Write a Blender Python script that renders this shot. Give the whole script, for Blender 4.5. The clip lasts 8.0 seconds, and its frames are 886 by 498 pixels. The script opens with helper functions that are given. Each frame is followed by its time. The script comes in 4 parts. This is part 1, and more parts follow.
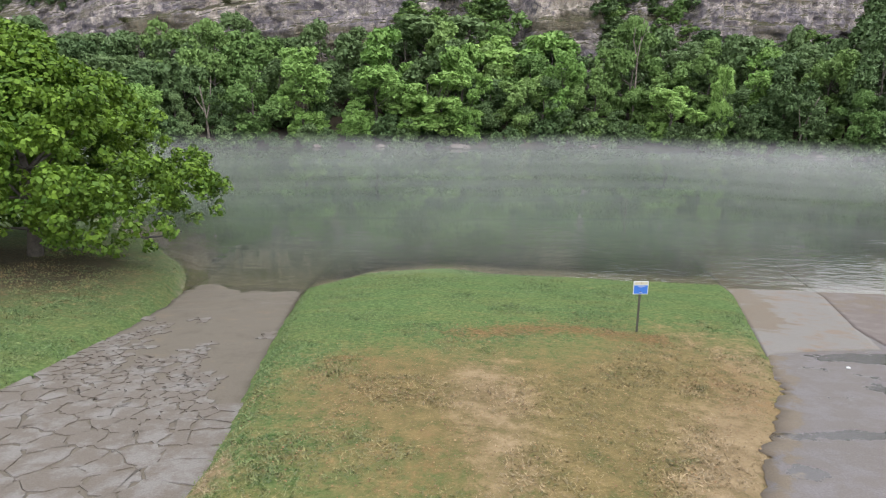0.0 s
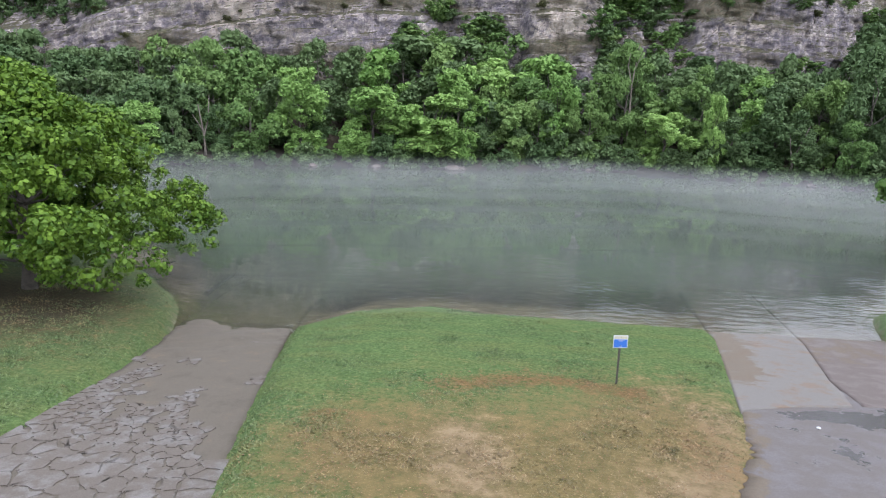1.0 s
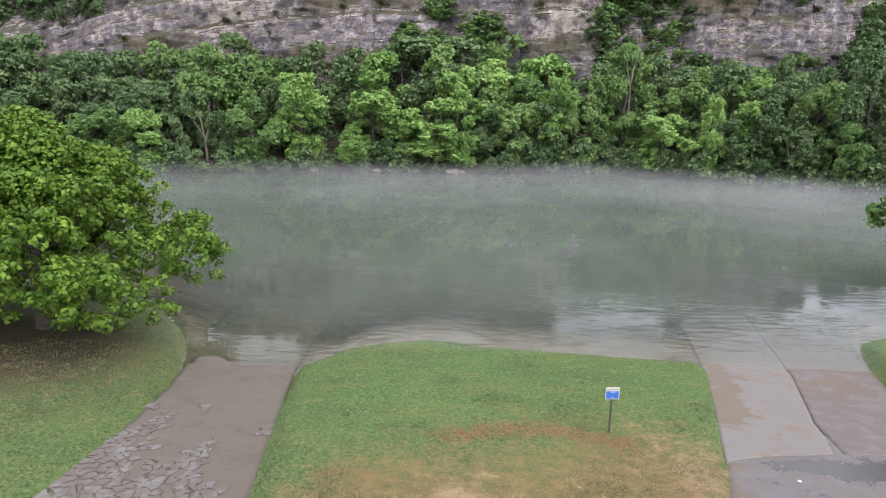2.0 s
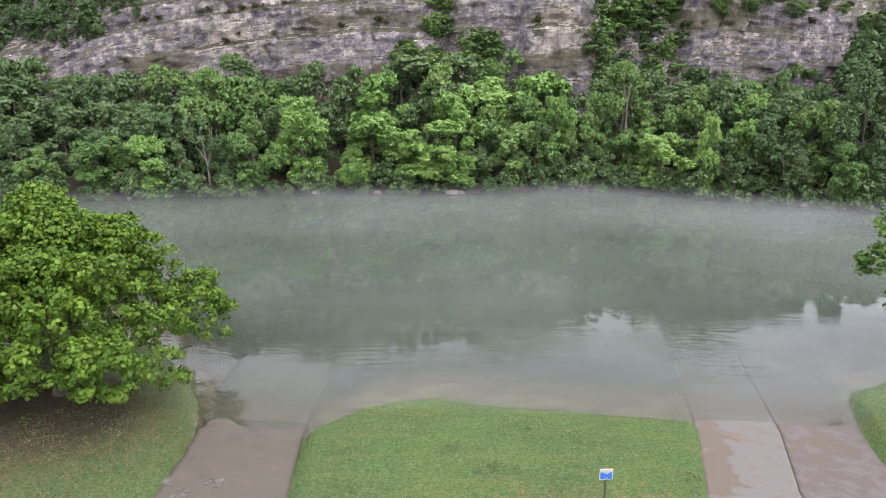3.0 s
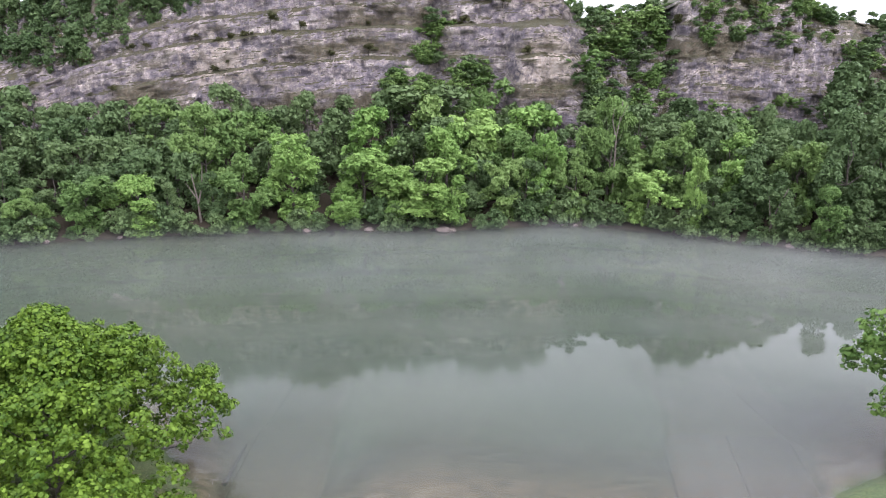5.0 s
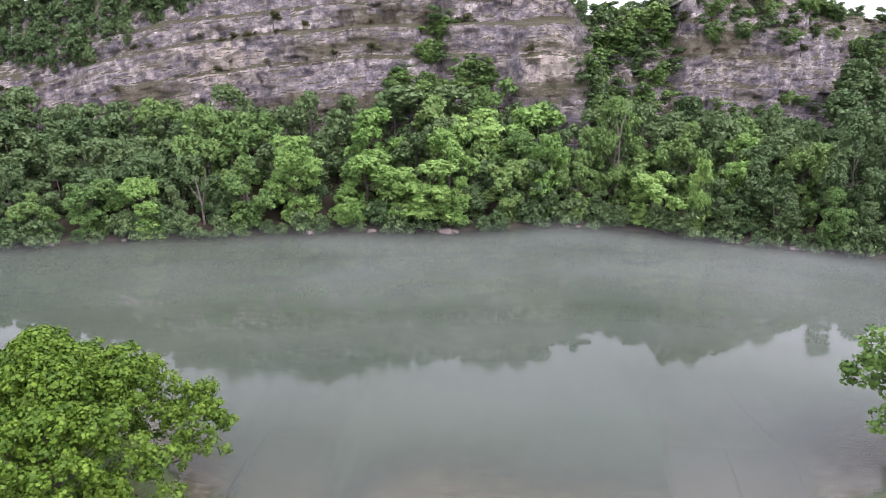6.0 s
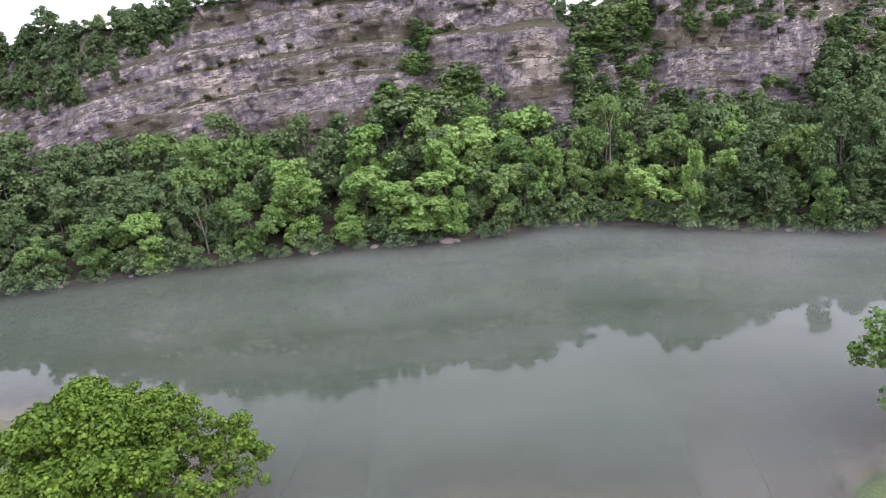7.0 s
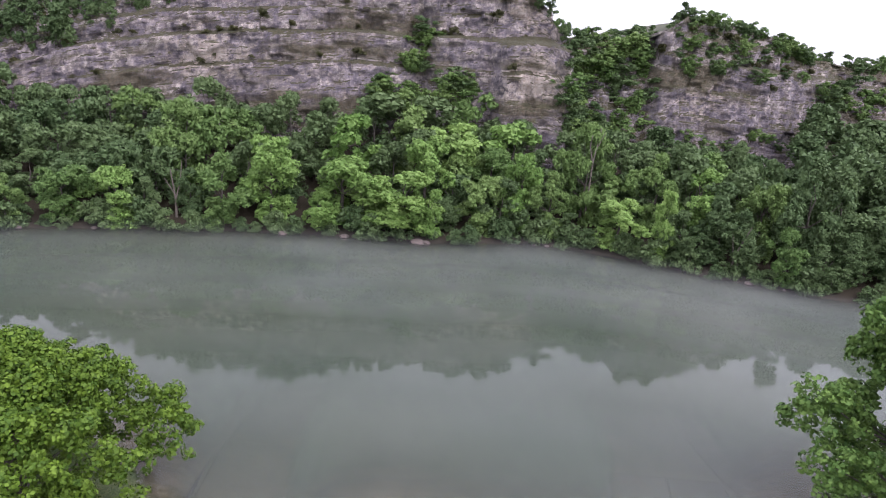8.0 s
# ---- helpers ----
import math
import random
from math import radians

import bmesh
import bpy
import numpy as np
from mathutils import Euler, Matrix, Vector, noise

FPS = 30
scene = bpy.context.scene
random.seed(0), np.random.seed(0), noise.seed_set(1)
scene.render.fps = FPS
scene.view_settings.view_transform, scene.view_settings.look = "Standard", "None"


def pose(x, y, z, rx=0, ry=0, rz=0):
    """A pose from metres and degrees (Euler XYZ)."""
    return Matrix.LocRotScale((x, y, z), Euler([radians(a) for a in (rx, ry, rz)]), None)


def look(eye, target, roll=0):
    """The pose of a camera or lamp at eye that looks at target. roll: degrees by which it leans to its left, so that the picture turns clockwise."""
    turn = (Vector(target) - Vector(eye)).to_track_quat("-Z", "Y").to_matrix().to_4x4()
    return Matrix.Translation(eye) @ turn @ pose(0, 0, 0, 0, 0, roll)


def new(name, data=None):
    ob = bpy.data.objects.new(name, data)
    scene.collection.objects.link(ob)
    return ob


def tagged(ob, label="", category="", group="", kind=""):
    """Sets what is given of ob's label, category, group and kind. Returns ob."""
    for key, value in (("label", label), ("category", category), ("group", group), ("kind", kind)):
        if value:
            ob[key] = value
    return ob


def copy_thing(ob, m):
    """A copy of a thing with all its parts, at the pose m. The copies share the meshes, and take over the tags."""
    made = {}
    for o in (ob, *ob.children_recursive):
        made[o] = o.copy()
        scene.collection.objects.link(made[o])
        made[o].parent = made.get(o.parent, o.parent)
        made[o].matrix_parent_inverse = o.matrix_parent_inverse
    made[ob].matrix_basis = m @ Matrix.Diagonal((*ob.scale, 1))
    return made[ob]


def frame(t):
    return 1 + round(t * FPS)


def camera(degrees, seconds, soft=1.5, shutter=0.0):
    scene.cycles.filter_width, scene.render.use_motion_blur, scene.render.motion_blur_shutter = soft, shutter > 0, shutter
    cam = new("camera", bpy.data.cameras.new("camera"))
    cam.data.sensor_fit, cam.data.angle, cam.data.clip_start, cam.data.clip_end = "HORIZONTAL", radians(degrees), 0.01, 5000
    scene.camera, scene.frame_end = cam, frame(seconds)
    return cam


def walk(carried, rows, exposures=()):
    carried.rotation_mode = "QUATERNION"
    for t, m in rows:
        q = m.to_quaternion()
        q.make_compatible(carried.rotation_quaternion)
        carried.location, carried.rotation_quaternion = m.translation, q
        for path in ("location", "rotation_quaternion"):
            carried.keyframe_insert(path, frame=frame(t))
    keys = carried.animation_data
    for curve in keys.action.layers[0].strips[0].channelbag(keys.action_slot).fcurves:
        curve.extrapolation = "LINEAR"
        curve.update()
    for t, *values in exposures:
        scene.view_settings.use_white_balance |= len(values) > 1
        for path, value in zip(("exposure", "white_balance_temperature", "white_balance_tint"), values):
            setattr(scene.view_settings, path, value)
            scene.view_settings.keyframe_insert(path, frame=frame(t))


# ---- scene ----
cam = camera(69.0, 8.0, soft=1.1)
PATH = [
    (0, (2.003, 0.558, 7.946), (1.873, 2.490, 7.444), 0.40),
    (0.5, (2.223, 0.439, 8.674), (2.104, 2.384, 8.227), 1.09),
    (1, (2.281, 0.392, 9.188), (2.162, 2.333, 8.720), 1.46),
    (2.5, (2.351, -0.011, 12.930), (2.227, 1.917, 12.413), 0.38),
    (3, (2.362, -0.083, 14.505), (2.237, 1.844, 13.987), 0.05),
    (3.5, (2.249, 0.135, 16.203), (2.129, 2.064, 15.689), 0.19),
    (4, (1.976, 0.357, 17.590), (1.865, 2.282, 17.061), 0.54),
    (4.5, (1.597, 0.565, 18.836), (1.519, 2.493, 18.309), 0.32),
    (6, (2.156, 1.191, 21.210), (2.053, 3.108, 20.648), 0.01),
    (6.4, (1.70, 0.80, 22.30), (1.601, 2.724, 21.761), -0.88),
    (6.5, (1.20, 0.278, 22.866), (1.061, 2.200, 22.330), -10.65),
    (6.9, (1.10, 0.255, 22.55), (0.953, 2.174, 22.006), -13.44),
    (7, (1.10, 0.252, 22.480), (1.016, 2.171, 21.925), -4.58),
    (7.2, (1.60, 0.235, 22.80), (1.589, 2.156, 22.245), 7.75),
    (7.5, (2.153, 0.219, 23.124), (2.156, 2.147, 22.594), 11.36),
    (8, (2.026, 0.148, 22.948), (2.017, 2.069, 22.391), 4.92),
]
walk(cam, [(t, look(eye, target, roll)) for t, eye, target, roll in PATH], [(0, 0.7, 6200, 10), (0.5, 0.68, 5650, 9), (1, 0.7, 5750, 13), (2.5, 0.8, 6100, 16), (4.5, 0.92, 5950, 19), (6, 0.88, 6000, 24), (8, 0.52, 5950, 26)])

# ---- world, sun, exposure ----
world = bpy.data.worlds.new("overcast_sky")
scene.world = world
world.use_nodes = True
wn, wl = world.node_tree.nodes, world.node_tree.links
sky = wn.new("ShaderNodeTexSky")
sky.sky_type = "NISHITA"
sky.sun_disc = False
sky.sun_elevation, sky.sun_rotation = radians(56), radians(135)
sky.air_density, sky.dust_density, sky.ozone_density = 1.0, 5.0, 1.0
hsv = wn.new("ShaderNodeHueSaturation")
hsv.inputs["Saturation"].default_value = 0.1
hsv.inputs["Value"].default_value = 5.0
even = wn.new("ShaderNodeGamma")
even.inputs["Gamma"].default_value = 0.5
wl.new(sky.outputs[0], even.inputs["Color"])
wl.new(even.outputs[0], hsv.inputs["Color"])
wl.new(hsv.outputs[0], wn["Background"].inputs["Color"])
wn["Background"].inputs["Strength"].default_value = 0.15
sun_data = bpy.data.lights.new("sun", "SUN")
sun_data.energy, sun_data.angle, sun_data.color = 0.6, radians(25), (1.0, 0.96, 0.9)
sun = new("sun", sun_data)
sun.matrix_world = look((40, -40, 84), (0, 0, 0))


# ---- materials ----
def material(name):
    m = bpy.data.materials.new(name)
    m.use_nodes = True
    return m, m.node_tree.nodes, m.node_tree.links, m.node_tree.nodes["Principled BSDF"]


def noise_tex(n, l, scale, detail=6.0, rough=0.6, vector=None):
    t = n.new("ShaderNodeTexNoise")
    t.inputs["Scale"].default_value, t.inputs["Detail"].default_value, t.inputs["Roughness"].default_value = scale, detail, rough
    if vector is not None:
        l.new(vector, t.inputs["Vector"])
    return t


def ramp(n, l, fac, stops):
    r = n.new("ShaderNodeValToRGB")
    while len(r.color_ramp.elements) < len(stops):
        r.color_ramp.elements.new(0.5)
    for e, (p, c) in zip(r.color_ramp.elements, stops):
        e.position, e.color = p, (*c, 1) if len(c) == 3 else c
    l.new(fac, r.inputs["Fac"])
    return r


def mixed(n, l, fac, a, b, kind="MIX"):
    m = n.new("ShaderNodeMix")
    m.data_type, m.blend_type = "RGBA", kind
    for sock, v in ((m.inputs["Factor"], fac), (m.inputs["A"], a), (m.inputs["B"], b)):
        if isinstance(v, (int, float)):
            sock.default_value = v
        elif isinstance(v, tuple):
            sock.default_value = (*v, 1)
        else:
            l.new(v, sock)
    return m.outputs["Result"]


def maths(n, l, op, a, b=None, clamp=False):
    m = n.new("ShaderNodeMath")
    m.operation, m.use_clamp = op, clamp
    for sock, v in zip(m.inputs, (a, b)):
        if v is None:
            continue
        if isinstance(v, (int, float)):
            sock.default_value = v
        else:
            l.new(v, sock)
    return m.outputs[0]


def bump(n, l, p, height, strength, distance):
    b = n.new("ShaderNodeBump")
    b.inputs["Strength"].default_value, b.inputs["Distance"].default_value = strength, distance
    l.new(height, b.inputs["Height"])
    l.new(b.outputs[0], p.inputs["Normal"])


def place_of(n):
    return n.new("ShaderNodeTexCoord").outputs["Object"]


def geometry_of(n):
    return n.new("ShaderNodeNewGeometry")


def leaf_material(name, dark, light, spread=0.5, trans=0.22):
    m, n, l, p = material(name)
    tone = n.new("ShaderNodeAttribute")
    tone.attribute_name = "tone"
    leaf = maths(n, l, "ADD", maths(n, l, "MULTIPLY", geometry_of(n).outputs["Random Per Island"], 0.5), maths(n, l, "MULTIPLY", tone.outputs["Fac"], 0.5))
    r = maths(n, l, "MULTIPLY", leaf, spread)
    o = maths(n, l, "MULTIPLY", n.new("ShaderNodeObjectInfo").outputs["Random"], 1 - spread)
    c = ramp(n, l, maths(n, l, "ADD", r, o), [(0.0, dark), (1.0, light)]).outputs[0]
    l.new(c, p.inputs["Base Color"])
    p.inputs["Roughness"].default_value = 0.6
    p.inputs["Specular IOR Level"].default_value = 0.2
    t = n.new("ShaderNodeBsdfTranslucent")
    l.new(c, t.inputs["Color"])
    s = n.new("ShaderNodeMixShader")
    s.inputs[0].default_value = trans
    l.new(p.outputs[0], s.inputs[1])
    l.new(t.outputs[0], s.inputs[2])
    l.new(s.outputs[0], n["Material Output"].inputs["Surface"])
    return m


def bark_material(name, a, b):
    m, n, l, p = material(name)
    w = noise_tex(n, l, 6, 8, 0.7, place_of(n))
    l.new(ramp(n, l, w.outputs[0], [(0.3, a), (0.7, b)]).outputs[0], p.inputs["Base Color"])
    p.inputs["Roughness"].default_value = 0.9
    bump(n, l, p, w.outputs[0], 0.8, 0.05)
    return m


MAT_LEAF_LIGHT = leaf_material("leaf_light", (0.088, 0.175, 0.036), (0.24, 0.36, 0.098), 0.5)
MAT_LEAF_MID = leaf_material("leaf_mid", (0.068, 0.132, 0.034), (0.182, 0.265, 0.08), 0.45)
MAT_LEAF_DARK = leaf_material("leaf_dark", (0.046, 0.086, 0.031), (0.126, 0.18, 0.07), 0.5)
MAT_LEAF_NEAR = leaf_material("leaf_near", (0.02, 0.056, 0.005), (0.135, 0.215, 0.022), 0.9, 0.16)
MAT_LEAF_BANK = leaf_material("leaf_bank", (0.058, 0.125, 0.028), (0.175, 0.27, 0.06), 0.8)
MAT_SCRUB = leaf_material("leaf_scrub", (0.045, 0.05, 0.02), (0.1, 0.098, 0.04), 0.5)
MAT_BARK = bark_material("bark", (0.03, 0.025, 0.02), (0.085, 0.072, 0.058))
MAT_PALE_BARK = bark_material("pale_bark", (0.075, 0.062, 0.048), (0.17, 0.145, 0.12))


def attribute(n, name):
    t = n.new("ShaderNodeAttribute")
    t.attribute_name = name
    return t.outputs["Fac"]


def stretched(n, l, vec, scale):
    m = n.new("ShaderNodeMapping")
    m.inputs["Scale"].default_value = scale
    l.new(vec, m.inputs["Vector"])
    return m.outputs[0]


def turf_colour(n, l, vec):
    """Green turf, worn to tan and rust-brown where the stored masks say so."""
    big = noise_tex(n, l, 0.5, 5, 0.6, vec).outputs[0]
    fine = noise_tex(n, l, 9, 6, 0.7, vec).outputs[0]
    mid = noise_tex(n, l, 2.2, 6, 0.7, vec).outputs[0]
    green = ramp(n, l, fine, [(0.36, (0.036, 0.064, 0.018)), (0.64, (0.09, 0.132, 0.046))]).outputs[0]
    olive = ramp(n, l, mid, [(0.3, (0.08, 0.07, 0.028)), (0.7, (0.165, 0.12, 0.052))]).outputs[0]
    tan = ramp(n, l, mid, [(0.3, (0.12, 0.085, 0.045)), (0.7, (0.23, 0.17, 0.1))]).outputs[0]
    rust = ramp(n, l, fine, [(0.36, (0.075, 0.043, 0.019)), (0.64, (0.165, 0.1, 0.043))]).outputs[0]

    def mask(name, soft=0.3):
        a = maths(n, l, "ADD", attribute(n, name), maths(n, l, "MULTIPLY", maths(n, l, "SUBTRACT", mid, 0.5), 1.3))
        a = maths(n, l, "ADD", a, maths(n, l, "MULTIPLY", maths(n, l, "SUBTRACT", fine, 0.5), 0.9))
        r = n.new("ShaderNodeMapRange")
        r.inputs["From Min"].default_value, r.inputs["From Max"].default_value = 0.5 - soft / 2, 0.5 + soft / 2
        l.new(a, r.inputs["Value"])
        return r.outputs[0]

    worn_green = ramp(n, l, fine, [(0.36, (0.055, 0.07, 0.02)), (0.64, (0.12, 0.14, 0.05))]).outputs[0]
    green = mixed(n, l, ramp(n, l, noise_tex(n, l, 0.8, 4, 0.65, stretched(n, l, vec, (0.6, 1.6, 1))).outputs[0], [(0.42, (0, 0, 0)), (0.66, (0.75, 0.75, 0.75))]).outputs[0], green, worn_green)
    c = mixed(n, l, mask("dry", 0.6), green, olive)
    straw = ramp(n, l, noise_tex(n, l, 14, 3, 0.6, stretched(n, l, vec, (1, 2.2, 1))).outputs[0], [(0.57, (0, 0, 0)), (0.66, (0.8, 0.8, 0.8))]).outputs[0]
    c = mixed(n, l, maths(n, l, "MULTIPLY", straw, mask("dry", 0.9)), c, (0.2, 0.145, 0.07))
    c = mixed(n, l, mask("worn", 0.5), c, tan)
    c = mixed(n, l, mask("rust", 0.5), c, rust)
    return c, fine, big


MAT_GROUND, n, l, p = material("turf")
vec = place_of(n)
c, fine, big = turf_colour(n, l, vec)
# leaf litter of the far woods, also the shade painted under the near maple
litter_shade = ramp(n, l, fine, [(0.3, (0.02, 0.017, 0.012)), (0.7, (0.055, 0.045, 0.03))]).outputs[0]
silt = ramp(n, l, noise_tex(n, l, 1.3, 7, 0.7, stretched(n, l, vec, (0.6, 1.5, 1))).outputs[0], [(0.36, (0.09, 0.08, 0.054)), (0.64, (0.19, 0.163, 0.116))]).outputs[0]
c = mixed(n, l, attribute(n, "litter_shade"), c, litter_shade)
c = mixed(n, l, attribute(n, "silt"), c, silt)
l.new(c, p.inputs["Base Color"])
p.inputs["Roughness"].default_value = 0.95
p.inputs["Specular IOR Level"].default_value = 0.1
bump(n, l, p, fine, 0.7, 0.08)

MAT_BLADE, n, l, p = material("grass_blade")
c, fine, big = turf_colour(n, l, place_of(n))
v = n.new("ShaderNodeHueSaturation")
l.new(maths(n, l, "ADD", 0.75, maths(n, l, "MULTIPLY", geometry_of(n).outputs["Random Per Island"], 0.7)), v.inputs["Value"])
l.new(c, v.inputs["Color"])
l.new(v.outputs[0], p.inputs["Base Color"])
p.inputs["Roughness"].default_value = 0.8


def pavement_material(name, dry_a, dry_b, mud_a, mud_b, stain, wet):
    """Old paving: dry grey, patches of mud or rust stain, wet darker hollows."""
    m, n, l, p = material(name)
    vec = geometry_of(n).outputs["Position"]
    fine = noise_tex(n, l, 30, 6, 0.7, vec).outputs[0]
    mid = noise_tex(n, l, 1.6, 7, 0.65, vec).outputs[0]
    big = noise_tex(n, l, 0.45, 5, 0.6, vec).outputs[0]
    c = ramp(n, l, fine, [(0.3, dry_a), (0.7, dry_b)]).outputs[0]
    m2 = ramp(n, l, mid, [(0.5 - stain * 0.3, (0, 0, 0)), (0.62 - stain * 0.3, (1, 1, 1))]).outputs[0]
    c = mixed(n, l, m2, c, ramp(n, l, fine, [(0.3, mud_a), (0.7, mud_b)]).outputs[0])
    damp = maths(n, l, "ADD", attribute(n, "wet"), maths(n, l, "MULTIPLY", maths(n, l, "SUBTRACT", noise_tex(n, l, 1.5, 9, 0.72, vec).outputs[0], 0.5), 1.2 + 1.6 * wet))
    damp = maths(n, l, "ADD", damp, maths(n, l, "MULTIPLY", maths(n, l, "SUBTRACT", big, 0.62 - wet * 0.25), 0.6))
    w = ramp(n, l, damp, [(0.36, (0, 0, 0)), (0.44, (1, 1, 1))]).outputs[0]
    c = mixed(n, l, maths(n, l, "MULTIPLY", w, 0.85), c, (0.034, 0.029, 0.029))
    film = ramp(n, l, maths(n, l, "ADD", attribute(n, "mud"), maths(n, l, "MULTIPLY", maths(n, l, "SUBTRACT", mid, 0.5), 1.6)), [(0.42, (0, 0, 0)), (0.55, (0.85, 0.85, 0.85))]).outputs[0]
    c = mixed(n, l, film, c, ramp(n, l, fine, [(0.3, (0.075, 0.055, 0.037)), (0.7, (0.12, 0.092, 0.062))]).outputs[0])
    l.new(c, p.inputs["Base Color"])
    r = n.new("ShaderNodeMapRange")
    r.inputs["To Min"].default_value, r.inputs["To Max"].default_value = 0.85, 0.18
    l.new(w, r.inputs["Value"])
    l.new(r.outputs[0], p.inputs["Roughness"])
    bump(n, l, p, fine, 0.5, 0.01)
    return m


MAT_LOT = pavement_material("old_asphalt", (0.072, 0.063, 0.063), (0.13, 0.115, 0.116), (0.072, 0.061, 0.056), (0.105, 0.09, 0.083), 0.3, 0.45)
MAT_MUD_ROAD = pavement_material("muddy_road", (0.05, 0.04, 0.028), (0.08, 0.065, 0.047), (0.062, 0.05, 0.036), (0.095, 0.078, 0.058), 0.5, 0.2)
MAT_SILT_RAMP = pavement_material("silted_ramp", (0.11, 0.096, 0.062), (0.18, 0.156, 0.106), (0.085, 0.074, 0.048), (0.14, 0.12, 0.082), 0.4, 0.0)
MAT_PLATE = pavement_material("asphalt_plate", (0.096, 0.085, 0.078), (0.15, 0.135, 0.125), (0.068, 0.055, 0.044), (0.105, 0.086, 0.07), 0.32, 0.0)
MAT_CONCRETE = pavement_material("ramp_concrete", (0.1, 0.09, 0.082), (0.14, 0.127, 0.116), (0.1, 0.07, 0.05), (0.15, 0.11, 0.08), 0.0, 0.0)
MAT_CONCRETE_DARK = pavement_material("stained_concrete", (0.09, 0.072, 0.066), (0.13, 0.108, 0.1), (0.07, 0.054, 0.048), (0.105, 0.083, 0.074), 0.3, 0.1)

MAT_CLIFF, n, l, p = material("limestone")
split = n.new("ShaderNodeSeparateXYZ")
l.new(place_of(n), split.inputs[0])
bedded = n.new("ShaderNodeCombineXYZ")
for k in "XY":
    l.new(split.outputs[k], bedded.inputs[k])
l.new(attribute(n, "bed"), bedded.inputs["Z"])
vec = bedded.outputs[0]


strata = noise_tex(n, l, 1.0, 8, 0.7, stretched(n, l, vec, (0.3, 0.3, 2.0))).outputs[0]
streak = noise_tex(n, l, 1.0, 7, 0.7, stretched(n, l, vec, (0.7, 0.7, 0.14))).outputs[0]
patch = noise_tex(n, l, 0.13, 8, 0.7, vec).outputs[0]
patch2 = noise_tex(n, l, 0.55, 8, 0.72, stretched(n, l, vec, (1, 1, 0.7))).outputs[0]
fine = noise_tex(n, l, 1.9, 8, 0.75, vec).outputs[0]
cell = n.new("ShaderNodeTexVoronoi")
cell.feature = "DISTANCE_TO_EDGE"
cell.inputs["Scale"].default_value = 1.0
l.new(stretched(n, l, vec, (0.45, 0.45, 0.75)), cell.inputs["Vector"])
blotch = noise_tex(n, l, 1.0, 9, 0.75, stretched(n, l, vec, (0.8, 0.8, 1.1))).outputs[0]
mix_n = maths(n, l, "ADD", maths(n, l, "MULTIPLY", patch2, 0.5), maths(n, l, "MULTIPLY", blotch, 0.5))
c = ramp(n, l, mix_n, [(0.4, (0.12, 0.105, 0.125)), (0.47, (0.24, 0.21, 0.232)), (0.53, (0.37, 0.315, 0.3)), (0.6, (0.68, 0.62, 0.57))]).outputs[0]
block = n.new("ShaderNodeTexVoronoi")
block.inputs["Scale"].default_value = 1.0
shift = n.new("ShaderNodeVectorMath")
shift.operation = "ADD"
l.new(stretched(n, l, vec, (0.5, 0.5, 0.95)), shift.inputs[0])
l.new(noise_tex(n, l, 0.9, 4, 0.6, vec).outputs["Color"], shift.inputs[1])
l.new(shift.outputs[0], block.inputs["Vector"])
piece = n.new("ShaderNodeSeparateColor")
l.new(block.outputs["Color"], piece.inputs[0])
c = mixed(n, l, 1.0, c, ramp(n, l, piece.outputs[0], [(0.0, (0.55, 0.54, 0.57)), (0.6, (0.95, 0.94, 0.95)), (1.0, (1.3, 1.28, 1.24))]).outputs[0], "MULTIPLY")
pale = maths(n, l, "ADD", maths(n, l, "MULTIPLY", maths(n, l, "SUBTRACT", patch, 0.5), 2.0), attribute(n, "pale"))
pale = maths(n, l, "ADD", pale, maths(n, l, "MULTIPLY", maths(n, l, "SUBTRACT", blotch, 0.5), 2.4))
c = mixed(n, l, ramp(n, l, pale, [(0.25, (0, 0, 0)), (0.6, (0.85, 0.85, 0.85))]).outputs[0], c, ramp(n, l, fine, [(0.35, (0.4, 0.31, 0.24)), (0.6, (0.68, 0.59, 0.52))]).outputs[0])
c = mixed(n, l, ramp(n, l, streak, [(0.5, (0, 0, 0)), (0.68, (0.5, 0.5, 0.5))]).outputs[0], c, (0.1, 0.082, 0.1))
c = mixed(n, l, ramp(n, l, strata, [(0.34, (0.4, 0.4, 0.4)), (0.45, (0, 0, 0))]).outputs[0], c, (0.08, 0.068, 0.075))
c = mixed(n, l, ramp(n, l, cell.outputs["Distance"], [(0.0, (0.35, 0.35, 0.35)), (0.05, (0, 0, 0))]).outputs[0], c, (0.06, 0.05, 0.055))
c = mixed(n, l, ramp(n, l, fine, [(0.52, (0, 0, 0)), (0.72, (0.45, 0.45, 0.45))]).outputs[0], c, (0.07, 0.055, 0.05))
growth = ramp(n, l, noise_tex(n, l, 1.0, 7, 0.65, stretched(n, l, vec, (0.05, 0.05, 0.2))).outputs[0], [(0.5, (0, 0, 0)), (0.6, (0.85, 0.85, 0.85))]).outputs[0]
c = mixed(n, l, growth, c, ramp(n, l, fine, [(0.35, (0.06, 0.06, 0.03)), (0.65, (0.14, 0.105, 0.06))]).outputs[0])
up = n.new("ShaderNodeSeparateXYZ")
l.new(geometry_of(n).outputs["True Normal"], up.inputs[0])
ledge = maths(n, l, "ADD", up.outputs["Z"], maths(n, l, "MULTIPLY", maths(n, l, "SUBTRACT", fine, 0.5), 0.9))
ledge = maths(n, l, "ADD", ledge, maths(n, l, "MULTIPLY", maths(n, l, "SUBTRACT", blotch, 0.5), 1.6))
ledge = ramp(n, l, ledge, [(0.32, (0, 0, 0)), (0.66, (1, 1, 1))]).outputs[0]
